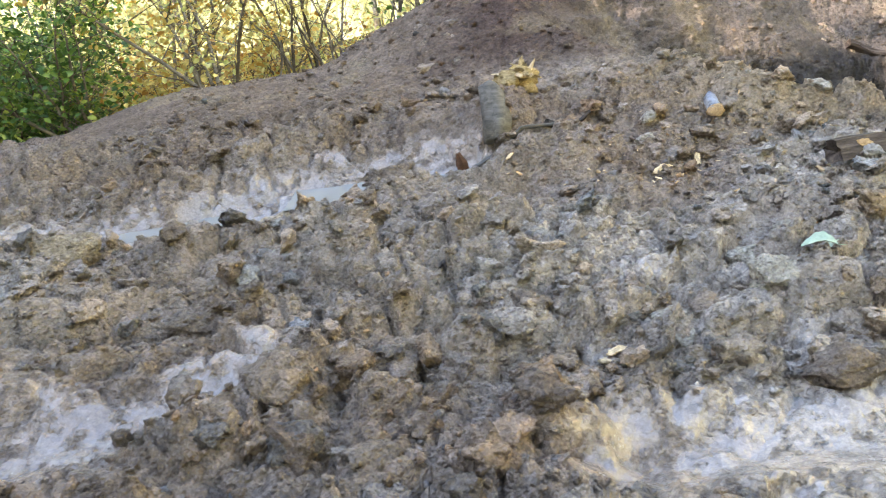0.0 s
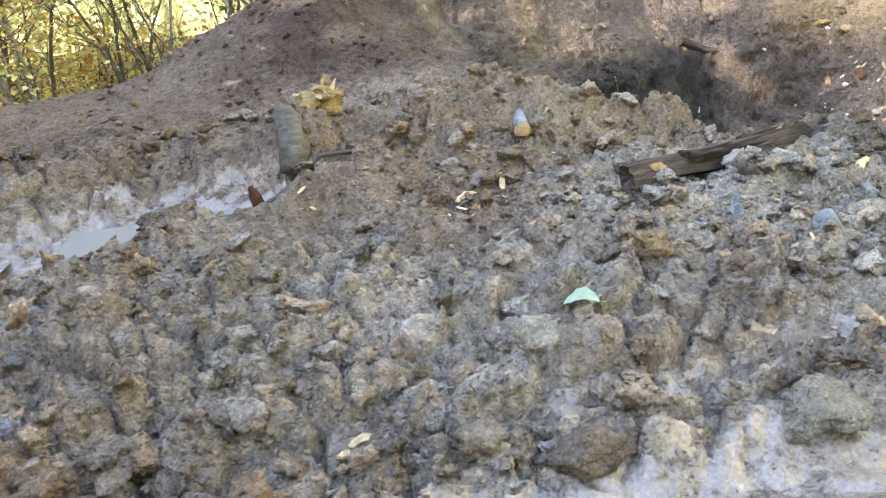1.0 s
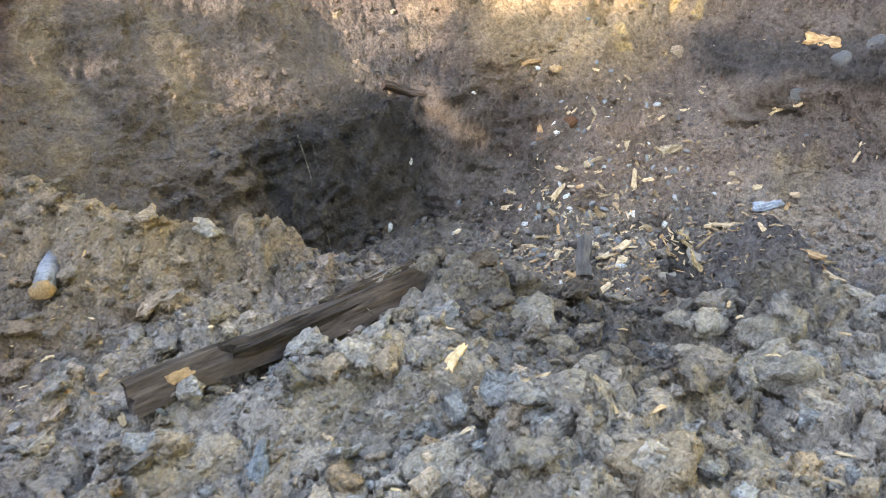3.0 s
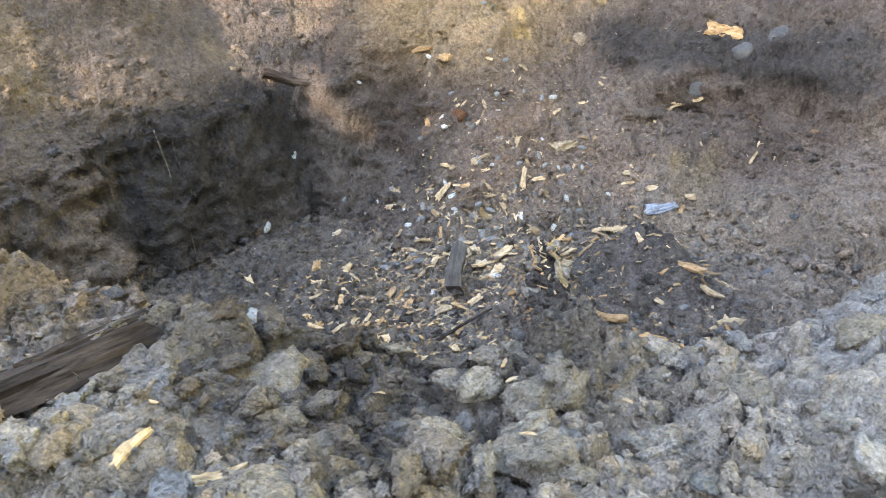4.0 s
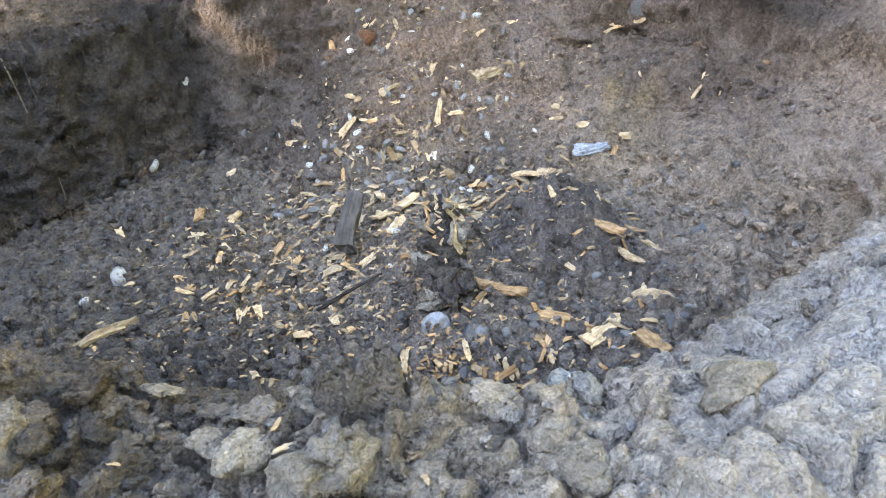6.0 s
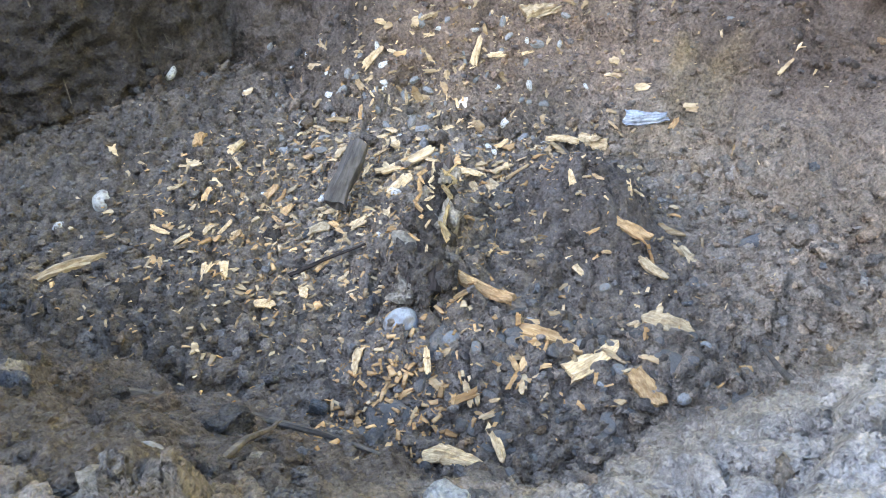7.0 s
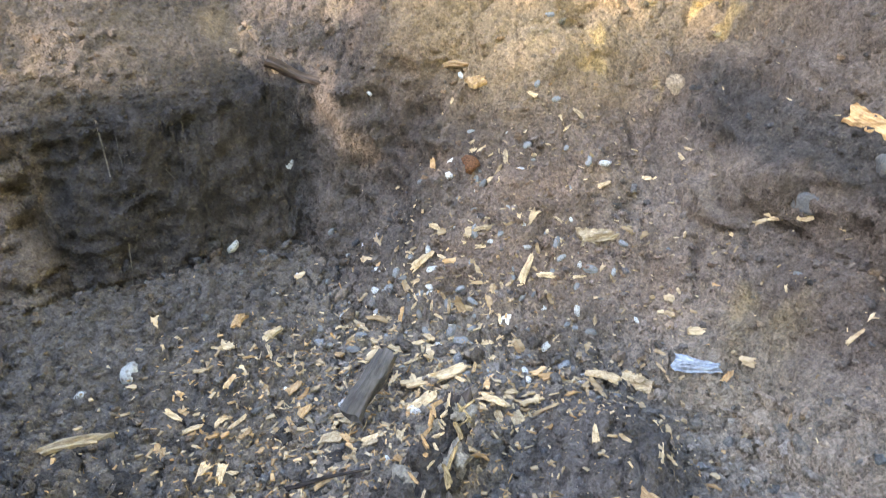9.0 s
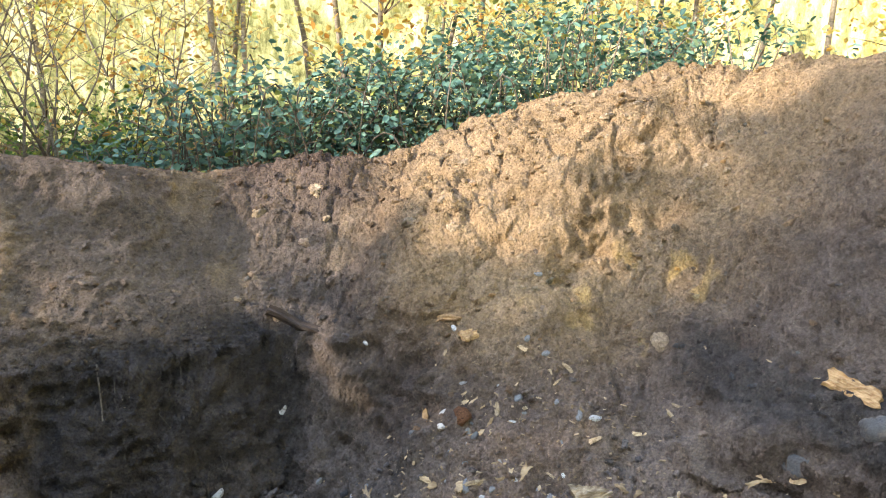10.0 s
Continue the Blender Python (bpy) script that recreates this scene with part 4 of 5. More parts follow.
n_small = 0
while n_small < 60:
    x, y = rng.uniform(-1.7, 4.6), rng.uniform(1.75, 4.5)
    if float(pit_depth(np.array([x]), np.array([y]))[0]) > 0.05 or float(ruts(np.array([x]), np.array([y]))[0]) > 0.4:
        continue
    grey = rng.random() < 0.15 + 0.75 * min(1, max(0, (x - 0.4) / 1.6))
    s = 0.06 + 0.10 * rng.random() ** 2
    clod(GREY if grey else BROWN, x, y, s, int(rng.integers(5)), G_ if grey else B_, rng.uniform(0, 360), (rng.uniform(0.9, 1.5), rng.uniform(0.7, 1.1), rng.uniform(0.7, 1.1)), 0.1)
    n_small += 1
for k in range(40):
    x, y = rng.uniform(2.6, 4.3), rng.uniform(4.5, 5.5)
    clod(BLACK, x, y, 0.06 + 0.12 * rng.random() ** 2, k, K_, rng.uniform(0, 360))
for k in range(22):
    x, y = rng.uniform(3.4, 5.4), rng.uniform(7.3, 8.4)
    clod(BROWN if k % 2 else TAN, x, y, 0.05 + 0.09 * rng.random(), k, "brown crumbly clod on the spoil heap", rng.uniform(0, 360))
for k in range(36):
    x, y = rng.uniform(4.6, 7.2), rng.uniform(6.9, 8.6)
    clod(TAN if k % 3 else BROWN, x, y, 0.04 + 0.09 * rng.random() ** 2, k, "loose sandy clod on the spoil mound", rng.uniform(0, 360))
for k in range(34):
    x, y = rng.uniform(2.7, 3.9), rng.uniform(3.0, 4.1)
    clod(BLACK if y > 3.5 else GREY, x, y, 0.07 + 0.1 * rng.random(), k, K_ if y > 3.5 else G_, rng.uniform(0, 360), (1.2, 0.9, 1))
for k in range(14):
    x, y = rng.uniform(-0.2, 0.9), rng.uniform(5.2, 6.8)
    clod(BROWN, x, y, 0.05 + 0.09 * rng.random(), k, "brown crumbly clod on the spoil heap", rng.uniform(0, 360))


# stones
def stone(kind, x, y, size, k, label, rz=0.0, stretch=(1, 1, 1), sink=0.3, dz=0.0):
    return lay("stone", kind[k % len(kind)], x, y, size * 0.5, rz, size * 0.5 * sink, 0, label, "stone", "stones in the dug earth", stretch, dz)


for k, (kind, lab, x, y, s, rz, st) in enumerate([
        (BLUE_PEBBLE, "smooth blue-grey stone bedded in clay", 2.21, 2.83, 0.17, 80, (0.9, 1.0, 1.9)), (PEBBLE, "smooth grey stone among clods", 3.78, 2.94, 0.085, 50, (1.3, 1, 1)),
        (BLUE_PEBBLE, "rounded grey stone on the pit floor", 4.48, 4.55, 0.15, 30, (1.2, 1, 1.2)),
        (DARK_PEBBLE, "dark angular stone on the pit floor", 5.45, 4.14, 0.17, 20, (1.2, 0.85, 1)), (DARK_PEBBLE, "rounded brown-grey stone under the bank", 5.62, 3.96, 0.17, 0, (1.1, 0.9, 0.9)),
        (PALE_PEBBLE, "small round pale stone on the slope", 5.07, 6.04, 0.12, 20, (1, 1, 0.7)), (PALE_PEBBLE, "pale grey stone on the pit floor", 3.11, 5.86, 0.14, 110, (1.1, 0.9, 1)),
        (PALE_PEBBLE, "pale grey stone on the pit floor", 2.95, 5.66, 0.08, 10, (1, 0.8, 1)), (PEBBLE, "blue-grey flat stone on the pit floor", 4.97, 5.71, 0.085, 0, (1, 0.8, 0.7)),
        (PEBBLE, "round grey-green stone on the slope", 4.84, 5.85, 0.1, 0, (1, 1, 0.8)), (PEBBLE, "round grey-green stone on the slope", 4.82, 6.01, 0.08, 0, (1, 1, 0.8)),
        (PALE_PEBBLE, "pale oval stone in the black bank", 3.76, 7.34, 0.13, 70, (1.2, 0.8, 1)), (PALE_PEBBLE, "pale stone in the black bank", 3.42, 6.96, 0.08, 40, (1.2, 0.8, 1)),
        (DARK_PEBBLE, "smooth grey stone set in the pit's bank", 6.46, 5.97, 0.17, 10, (1.1, 0.9, 0.9)), (DARK_PEBBLE, "smooth grey stone set in the pit's bank", 6.93, 5.72, 0.2, 10, (1.2, 0.9, 0.7)),
        (DARK_PEBBLE, "grey stone set in the pit's bank", 6.72, 5.86, 0.16, 40, (1.2, 0.9, 0.8)), (DARK_PEBBLE, "brown stone in the slope", 6.10, 4.75, 0.11, 90, (1.3, 0.8, 0.9)),
        (PEBBLE, "grey stone at the bank's edge", 4.78, 3.42, 0.14, 50, (1.3, 0.9, 0.8)), (PEBBLE, "grey stone at the bank's edge", 4.98, 3.40, 0.1, 0, (1.3, 0.9, 0.8)),
        (PALE_PEBBLE, "pale stone half in the clay bank", 5.30, 3.05, 0.14, 0, (1.3, 0.9, 0.8)), (DARK_PEBBLE, "dark stone on the pit floor", 4.61, 4.46, 0.16, 15, (1.1, 0.9, 1)),
        (DARK_PEBBLE, "dark stone on the pit floor", 4.95, 4.52, 0.1, 85, (1.4, 0.8, 0.9)), (DARK_PEBBLE, "dark flat stone on the pit floor", 4.38, 4.22, 0.17, 5, (1.2, 0.9, 0.6))]):
    stone(kind, x, y, s, k, lab, rz, st)
for k in range(100):
    x, y = rng.normal(4.9, 0.34), rng.normal(4.25, 0.22)
    stone(DARK_PEBBLE if k % 8 else PEBBLE, x, y, 0.03 + 0.055 * rng.random(), k, "dark wet pebble on the pit floor", rng.uniform(0, 360))
for k in range(130):
    x, y = rng.normal(4.85, 0.5), rng.normal(6.2, 0.36)
    stone(PALE_PEBBLE if k % 3 == 0 else PEBBLE, x, y, 0.022 + 0.045 * rng.random(), k, "pale pebble on the pit's slope" if k % 3 == 0 else "grey pebble on the pit's slope", rng.uniform(0, 360), (1.2, 0.8, 0.8), 0.1)


# chips and splinters of wood
def chip(kind, x, y, size, k, label, rz=0.0, stretch=(1, 1, 1), lean=0.0, dz=None):
    return lay("wood_chip", kind[k % len(kind)], x, y, size, rz, 0, lean, label, "wood chip", "wood chips in the dug earth", stretch, 0.04 * size + 0.006 if dz is None else dz)


PW, OW = "freshly split pale wood chip", "orange splintered wood chip"
for k, (kind, lab, x, y, s, rz, st, lean) in enumerate([
        (BIG_PALE, PW, 0.49, 2.24, 0.085, 65, (1, 1.3, 1.5), 20), (PALE_CHIP, PW, 0.53, 2.27, 0.06, 20, (1, 1.8, 1.5), 0), (PALE_CHIP, PW, 2.11, 2.85, 0.085, -40, (1, 1, 1), 0),
        (BIG_PALE, "weathered pale wood splinter in clay", 1.85, 2.77, 0.15, 110, (1, 1.1, 1.5), 25), (PALE_CHIP, PW, 2.64, 3.31, 0.12, 20, (1, 1.2, 2), 0), (BIG_PALE, "pale strip of bark and wood", 2.77, 3.20, 0.2, 25, (1, 1, 1.2), 0),
        (BIG_ORANGE, "large orange-and-pale split wood piece", 5.03, 4.40, 0.31, 40, (1, 1.25, 1.2), -4), (BIG_PALE, PW, 5.17, 4.25, 0.25, -35, (1, 1.0, 1.2), 0), (ORANGE_CHIP, OW, 4.96, 4.33, 0.2, 0, (1, 1.2, 1.2), 0),
        (BIG_ORANGE, OW, 5.30, 4.06, 0.15, 70, (1, 1.8, 2), 0), (BIG_PALE, PW, 4.57, 4.00, 0.2, 28, (1, 1.2, 2), 0), (PALE_CHIP, PW, 4.73, 4.01, 0.12, -60, (1, 1, 2), 0),
        (BIG_PALE, "long pale split wood chip on the pit floor", 4.67, 5.67, 0.30, -42, (1, 0.75, 0.7), 0), (PALE_CHIP, PW, 4.62, 5.50, 0.13, 20, (1, 1.8, 2), 0), (BIG_BLUE, "blue-white weathered bark piece", 5.92, 5.60, 0.2, 12, (1, 1.4, 2), 0),
        (ORANGE_CHIP, OW, 6.02, 5.53, 0.12, 60, (1, 1.1, 2), 0), (BIG_PALE, "pale cut wood block", 5.66, 5.62, 0.15, 5, (1, 1.6, 2.4), 0), (BIG_PALE, "pale cut wood block on the slope", 5.57, 6.29, 0.2, 6, (1, 1.6, 2.4), 0),
        (BIG_PALE, PW, 5.48, 5.62, 0.15, 20, (1, 1.5, 1.5), 0), (BIG_ORANGE, "orange torn bark strip", 4.83, 4.62, 0.24, 50, (1, 0.7, 2), 15), (ORANGE_CHIP, OW, 4.74, 4.62, 0.18, 5, (1, 0.5, 1), 0),
        (ORANGE_CHIP, OW, 5.50, 4.78, 0.17, 100, (1, 1.2, 2), 30), (PALE_CHIP, PW, 5.56, 4.62, 0.12, 100, (1, 1.2, 2), 0), (PALE_CHIP, PW, 5.78, 4.75, 0.15, 40, (1, 1.3, 1.5), 0),
        (PALE_CHIP, PW, 5.26, 4.72, 0.1, -20, (1, 1.4, 1.5), 0), (PALE_CHIP, PW, 5.45, 4.42, 0.13, -15, (1, 1, 1.5), 0), (PALE_CHIP, PW, 5.52, 4.36, 0.16, 80, (1, 1.8, 2), 0),
        (PALE_CHIP, PW, 4.55, 4.36, 0.09, 85, (1, 1, 1), 0), (ORANGE_CHIP, OW, 3.62, 6.20, 0.1, 0, (1, 2, 4), 0), (PALE_CHIP, PW, 3.80, 6.12, 0.14, 0, (1, 1.6, 3), 0),
        (PALE_CHIP, PW, 4.95, 5.45, 0.13, 60, (1, 1.3, 1.5), 0), (PALE_CHIP, PW, 5.05, 5.38, 0.13, 30, (1, 1.5, 1.5), 0), (PALE_CHIP, PW, 5.02, 5.55, 0.09, 120, (1, 1.4, 1.5), 0),
        (PALE_CHIP, PW, 4.62, 6.38, 0.13, 60, (1, 1.2, 2), 0), (PALE_CHIP, PW, 5.18, 6.20, 0.16, 80, (1, 1, 2), 0), (PALE_CHIP, PW, 4.28, 6.19, 0.13, 40, (1, 1.2, 2), 0),
        (PALE_CHIP, "dirty pale strip of root", 3.00, 5.35, 0.3, -12, (1, 0.6, 1.5), 0), (BIG_ORANGE, "orange decayed wood in the bank", 6.7, 6.02, 0.24, -12, (1, 1.1, 2.5), 0),
        (PALE_CHIP, "dull splintered wood in the bank", 6.38, 5.99, 0.17, 15, (1, 1.1, 2), 0), (BIG_ORANGE, "orange curled bark on the mound", 4.98, 7.02, 0.15, 60, (1, 1.6, 3), 45), (ORANGE_CHIP, "orange curled bark on the mound", 4.84, 7.20, 0.16, 10, (1, 1, 2), 0),
        (PALE_CHIP, PW, 1.08, 3.95, 0.08, 20, (1, 1.3, 2), 0), (PALE_CHIP, PW, 1.28, 4.02, 0.07, 70, (1, 1.3, 2), 0), (ORANGE_CHIP, OW, 1.42, 3.88, 0.07, 120, (1, 1.5, 2), 0)]):
    chip(kind, x, y, s, k, lab, rz, st, lean)
for k in range(120):
    x, y = rng.normal(4.15, 0.42), rng.normal(5.45, 0.33)
    kind = ORANGE_CHIP if rng.random() < 0.45 else PALE_CHIP
    chip(kind, x, y, 0.035 + 0.07 * rng.random() ** 1.6, int(rng.integers(9)), OW if kind is ORANGE_CHIP else PW, rng.uniform(0, 360), (1, rng.uniform(0.8, 2.2), 1.6), rng.uniform(-25, 25))
for k in range(60):
    x, y = rng.normal(4.95, 0.5), rng.normal(6.1, 0.35)
    chip(PALE_CHIP, x, y, 0.03 + 0.06 * rng.random() ** 1.5, int(rng.integers(9)), PW, rng.uniform(0, 360), (1, rng.uniform(0.8, 1.5), 1.5), rng.uniform(-15, 15))
LITTER = []


def gather(things, name, label, category):
    """Joins uncountable small pieces, one object for each material."""
    heaps = {}
    for ob in things:
        mat, m = ob.data.materials[0], ob.matrix_basis
        v, f = heaps.setdefault(mat.name, ([], [], mat))[:2]
        at = len(v)
        v += [tuple(m @ p.co) for p in ob.data.vertices]
        f += [tuple(at + i for i in q.vertices) for q in ob.data.polygons]
        bpy.data.objects.remove(ob)
    for v, f, mat in heaps.values():
        tagged(new(name, mesh_object(name, v, f, mat, False)), label, category, kind="stuff")


for k in range(45):
    x, y = rng.normal(1.35, 0.35), rng.normal(3.95, 0.22)
    LITTER.append(chip(PALE_CHIP if k % 3 else ORANGE_CHIP, x, y, 0.02 + 0.04 * rng.random() ** 1.5, int(rng.integers(9)), PW if k % 3 else OW, rng.uniform(0, 360), (1, 1.3, 1.6), rng.uniform(-15, 15)))
for k in range(40):
    x, y = rng.uniform(1.6, 4.2), rng.uniform(2.3, 3.6)
    LITTER.append(chip(PALE_CHIP, x, y, 0.025 + 0.04 * rng.random() ** 1.5, int(rng.integers(9)), PW, rng.uniform(0, 360), (1, 1.2, 1.6), rng.uniform(-25, 25)))

for cx, cy, sx, sy, count, most, share in ((5.05, 5.45, 0.1, 0.12, 16, 0.09, 0.2), (5.35, 5.6, 0.18, 0.09, 16, 0.09, 0.2), (5.05, 4.25, 0.3, 0.15, 34, 0.07, 0.5), (5.6, 4.8, 0.16, 0.22, 16, 0.08, 0.3),
                                           (4.7, 6.35, 0.4, 0.25, 44, 0.09, 0.1), (6.0, 5.7, 0.3, 0.2, 16, 0.05, 0.1), (4.7, 4.2, 0.2, 0.15, 30, 0.05, 0.6)):
    for k in range(count):
        x, y = rng.normal(cx, sx), rng.normal(cy, sy)
        warm = rng.random() < share
        LITTER.append(chip(ORANGE_CHIP if warm else PALE_CHIP, x, y, 0.03 + most * rng.random() ** 2, int(rng.integers(9)), OW if warm else PW, rng.uniform(0, 360), (1, rng.uniform(0.8, 1.9), 1.6), rng.uniform(-30, 30)))
for k in range(120):
    x, y = (rng.normal(4.95, 0.45), rng.normal(6.2, 0.32)) if k % 5 else (rng.normal(5.9, 0.3), rng.normal(5.5, 0.3))
    LITTER.append(chip(PALE_CHIP, x, y, 0.022 + 0.05 * rng.random() ** 2, int(rng.integers(9)), PW, rng.uniform(0, 360), (1, rng.uniform(1.0, 2.6), rng.uniform(1.5, 3.5)), rng.uniform(-35, 35)))
for k in range(130):
    x, y = rng.normal(4.1, 0.6), rng.normal(5.4, 0.42)
    kind = ORANGE_CHIP if rng.random() < 0.4 else PALE_CHIP
    LITTER.append(chip(kind, x, y, 0.022 + 0.055 * rng.random() ** 2, int(rng.integers(9)), OW if kind is ORANGE_CHIP else PW, rng.uniform(0, 360), (1, rng.uniform(1.0, 2.4), rng.uniform(1.5, 3)), rng.uniform(-35, 35)))
gather(LITTER, "wood_litter", "small scattered chips of split wood in dirt", "wood litter")
stone(PEBBLE, 3.75, 3.74, 0.13, 1, "large pale stone half buried in dark earth", 150, (1.3, 0.8, 1.0), 0.2, 0.02)
for k in range(56):
    x, y = (rng.normal(5.0, 0.45), rng.normal(4.45, 0.3)) if k % 2 else (rng.normal(3.5, 0.5), rng.normal(5.1, 0.35))
    clod(BLACK, x, y, 0.035 + 0.085 * rng.random() ** 2.2, int(rng.integers(3)), K_, rng.uniform(0, 360), (1.1, 1, 0.9), 0.15)
for k in range(46):
    x, y = rng.normal(4.75, 0.4), rng.normal(6.25, 0.3)
    stone(PALE_PEBBLE if k % 3 else PEBBLE, x, y, 0.025 + 0.05 * rng.random() ** 2, int(rng.integers(3)), "small grey stone on the pit slope", rng.uniform(0, 360), (1.1, 0.9, 0.8))


# buried limb, dark stubs, roots
STUMP = log("buried_limb", (4.60, 4.66, -0.63), (4.77, 5.22, -0.47), 0.06, 0.05, OLD_WOOD, "muddy half-buried limb with a pale torn end", 61, 0.06, "limb")
for k in range(22):
    u = k / 21
    part("mud_crust", lump_mesh("mud_crust", 670 + k, CLOD_GREY if k % 4 == 1 else CLOD_DARK, 0.9, 3, 0.7, 3), STUMP, "", pose(-0.02 + 0.56 * u, 0.075 * math.sin(2.3 * k) * (1.1 - 0.4 * u), 0.02 + 0.03 * math.cos(3 * k), 40 * k, 20 * math.sin(k), 70 * k) @ Matrix.Scale(0.05 + 0.025 * math.sin(5 * k) ** 2, 4))
for k in range(34):
    u = 0.16 + 0.42 * ((k * 0.618) % 1) ** 0.6
    side = 0.07 * math.sin(k * 2.1)
    part("splinter", chip_mesh("splinter", 640 + k, (PALE_WOOD, ORANGE_WOOD, ROTTEN)[k % 3], 0.1, 1.0, 0.34), STUMP, "", pose(u, side, 0.095 + 0.012 * (k % 2) - 0.5 * abs(side) * 0.6, 40 * math.sin(k * 2.1), 15 * math.cos(2 * k), 50 * math.sin(3 * k)) @ Matrix.Scale(0.035 + 0.018 * (k % 3), 4))
log("timber_stub", (4.30, 5.42, -0.72), (4.45, 5.70, -0.60), 0.045, 0.04, GREY_WOOD, "short dark log stub on the pit floor", 63, 0.03)
log("timber_stub", (3.68, 7.54, 0.24), (4.02, 7.50, 0.10), 0.04, 0.035, OLD_WOOD, "dark stick with a pale broken end in the bank", 64, 0.06, "stick")
stick("root", along([(3.45, 4.32, 0.03), (3.7, 4.30, 0.03), (3.95, 4.22, 0.03), (4.15, 4.08, 0.03), (4.32, 3.98, 0.02)]), 0.02, GREY_WOOD, "grey root lying on the dark slope", 45, "root")
stick("root", along([(3.88, 3.78, 0.02), (3.95, 3.9, 0.06), (4.0, 4.0, 0.09), (4.02, 4.08, 0.1)]), 0.014, GREY_WOOD, "pale root sticking out of the bank", 46, "root")
stick("root", along([(5.66, 3.72, 0.06), (5.72, 3.85, 0.10), (5.74, 3.95, 0.16), (5.70, 4.02, 0.22)]), 0.018, GREY_WOOD, "pale root sticking out of the bank", 47, "root")
stick("root", along([(4.0, 5.1, 0.02), (4.2, 5.12, 0.03), (4.4, 5.1, 0.02)]), 0.014, OLD_WOOD, "dark thin root on the pit floor", 48, "root")
r2 = np.random.default_rng(77)
for k in range(26):
    u = r2.uniform(0, 1)
    x0, y0 = 2.5 + 0.95 * u, 6.84 + 0.16 * u
    away = np.array((0.25, -0.7)) + r2.normal(size=2) * 0.6
    reach = r2.uniform(0.12, 0.3)
    pts = [(x0 + away[0] * reach * t + 0.012 * r2.normal(), y0 + away[1] * reach * t + 0.012 * r2.normal(), 0.012) for t in np.linspace(0, 1, 7)]
    if k % 2 == 0:
        stick("root", along(pts), 0.0035 + 0.003 * r2.random(), GREY_WOOD, "thin root hanging from the black bank", 650 + k, "root", 5)
part_rust = lay("rotten_wood", lump_mesh("rotten_wood", 66, RUST, 0.4, 2, 0.5, 4), 4.91, 6.68, 0.075, 20, 0.01, 0, "rust-red rotten wood in the slope", "rotten wood")


# ---- rubble, too much to count ----
def crag_shapes(level, count, seed):
    """Broken lumps of earth about 2 across: facets, hollows, knobs."""
    out = []
    for k in range(count):
        r = np.random.default_rng(seed + k)
        v, f = ball(level)
        for _ in range(7):
            d = r.normal(size=3)
            d /= np.linalg.norm(d)
            v = v - np.maximum(v @ d - r.uniform(0.35, 0.75), 0)[:, None] * d * 0.9
        v = v * (1 + 0.5 * noise3(v, 1.7, seed + k, 3) + (0.3 * noise3(v, 5.5, seed + k + 50, 2) if level > 2 else 0))[:, None]
        out.append(v * np.array((r.uniform(0.9, 1.3), r.uniform(0.75, 1.0), r.uniform(0.6, 0.85))))
    return np.array(out), f


def rubble(name, count, place, size, level, label, seed, sink=0.05):
    """Lumps strewn over the ground, of the earth they lie on."""
    r = np.random.default_rng(seed)
    shapes, f = crag_shapes(level, 12, 1300 + seed)
    x, y = place(r, count)
    n, nv = len(x), shapes.shape[1]
    s = size[0] + (size[1] - size[0]) * r.random(n) ** 3.5
    turn = r.uniform(0, 6.28, n)
    tip = r.normal(size=(n, 2)) * 0.2
    v = shapes[r.integers(12, size=n)] * (0.5 * s)[:, None, None]
    c, k = np.cos(turn)[:, None], np.sin(turn)[:, None]
    v = np.stack([v[..., 0] * c - v[..., 1] * k, v[..., 0] * k + v[..., 1] * c, v[..., 2]], -1)
    v[..., 2] += v[..., 0] * tip[:, :1] + v[..., 1] * tip[:, 1:]
    v = v + np.stack([x, y, ground_z(x, y) + (0.2 - sink) * s], 1)[:, None]
    me = raw_mesh(name, v.reshape(-1, 3), (f[None] + nv * np.arange(n)[:, None, None]).reshape(-1, 3), EARTH, True)
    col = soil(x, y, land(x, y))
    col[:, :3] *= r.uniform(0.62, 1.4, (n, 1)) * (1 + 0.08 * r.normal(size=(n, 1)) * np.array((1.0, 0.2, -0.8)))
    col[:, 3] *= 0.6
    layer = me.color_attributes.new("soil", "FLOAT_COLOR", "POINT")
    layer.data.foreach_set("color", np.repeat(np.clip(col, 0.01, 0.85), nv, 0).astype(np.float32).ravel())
    return tagged(new(name, me), label, "rubble", kind="stuff")


def on_apron(r, n):
    x, y = r.uniform(-2.2, 5.6, n * 4), 1.5 + 3.5 * r.random(n * 4) ** 1.2
    keep = (pit_depth(x, y) < 0.1) & (ruts(x, y) < 0.1 + 0.25 * r.random(n * 4)) & (1.2 * bump(x, y, 5.0, 2.95, 1.0, 0.55, 12) < r.random(n * 4)) & (fbm(x * 0.5, y, 0.5, 51, 3) > 0.4 * r.normal(size=n * 4) - 0.45 * step(0.8, 2.2, x))
    return x[keep][:n], y[keep][:n]


def on_heaps(r, n):
    x, y = r.uniform(-2, 7.2, n * 2), r.uniform(4.8, 8.8, n * 2)
    keep = (pit_depth(x, y) < 0.0) & (steepness(x, y) < 1.7) & ((x > 3.2) | (r.random(n * 2) < 0.4))
    return x[keep][:n], y[keep][:n]


def in_pit(r, n):
    x, y = r.uniform(2.2, 7, n * 2), r.uniform(3.6, 7.3, n * 2)
    keep = (pit_depth(x, y) > -0.6 * r.random(n * 2)) & (steepness(x, y) < 1.6)
    return x[keep][:n], y[keep][:n]


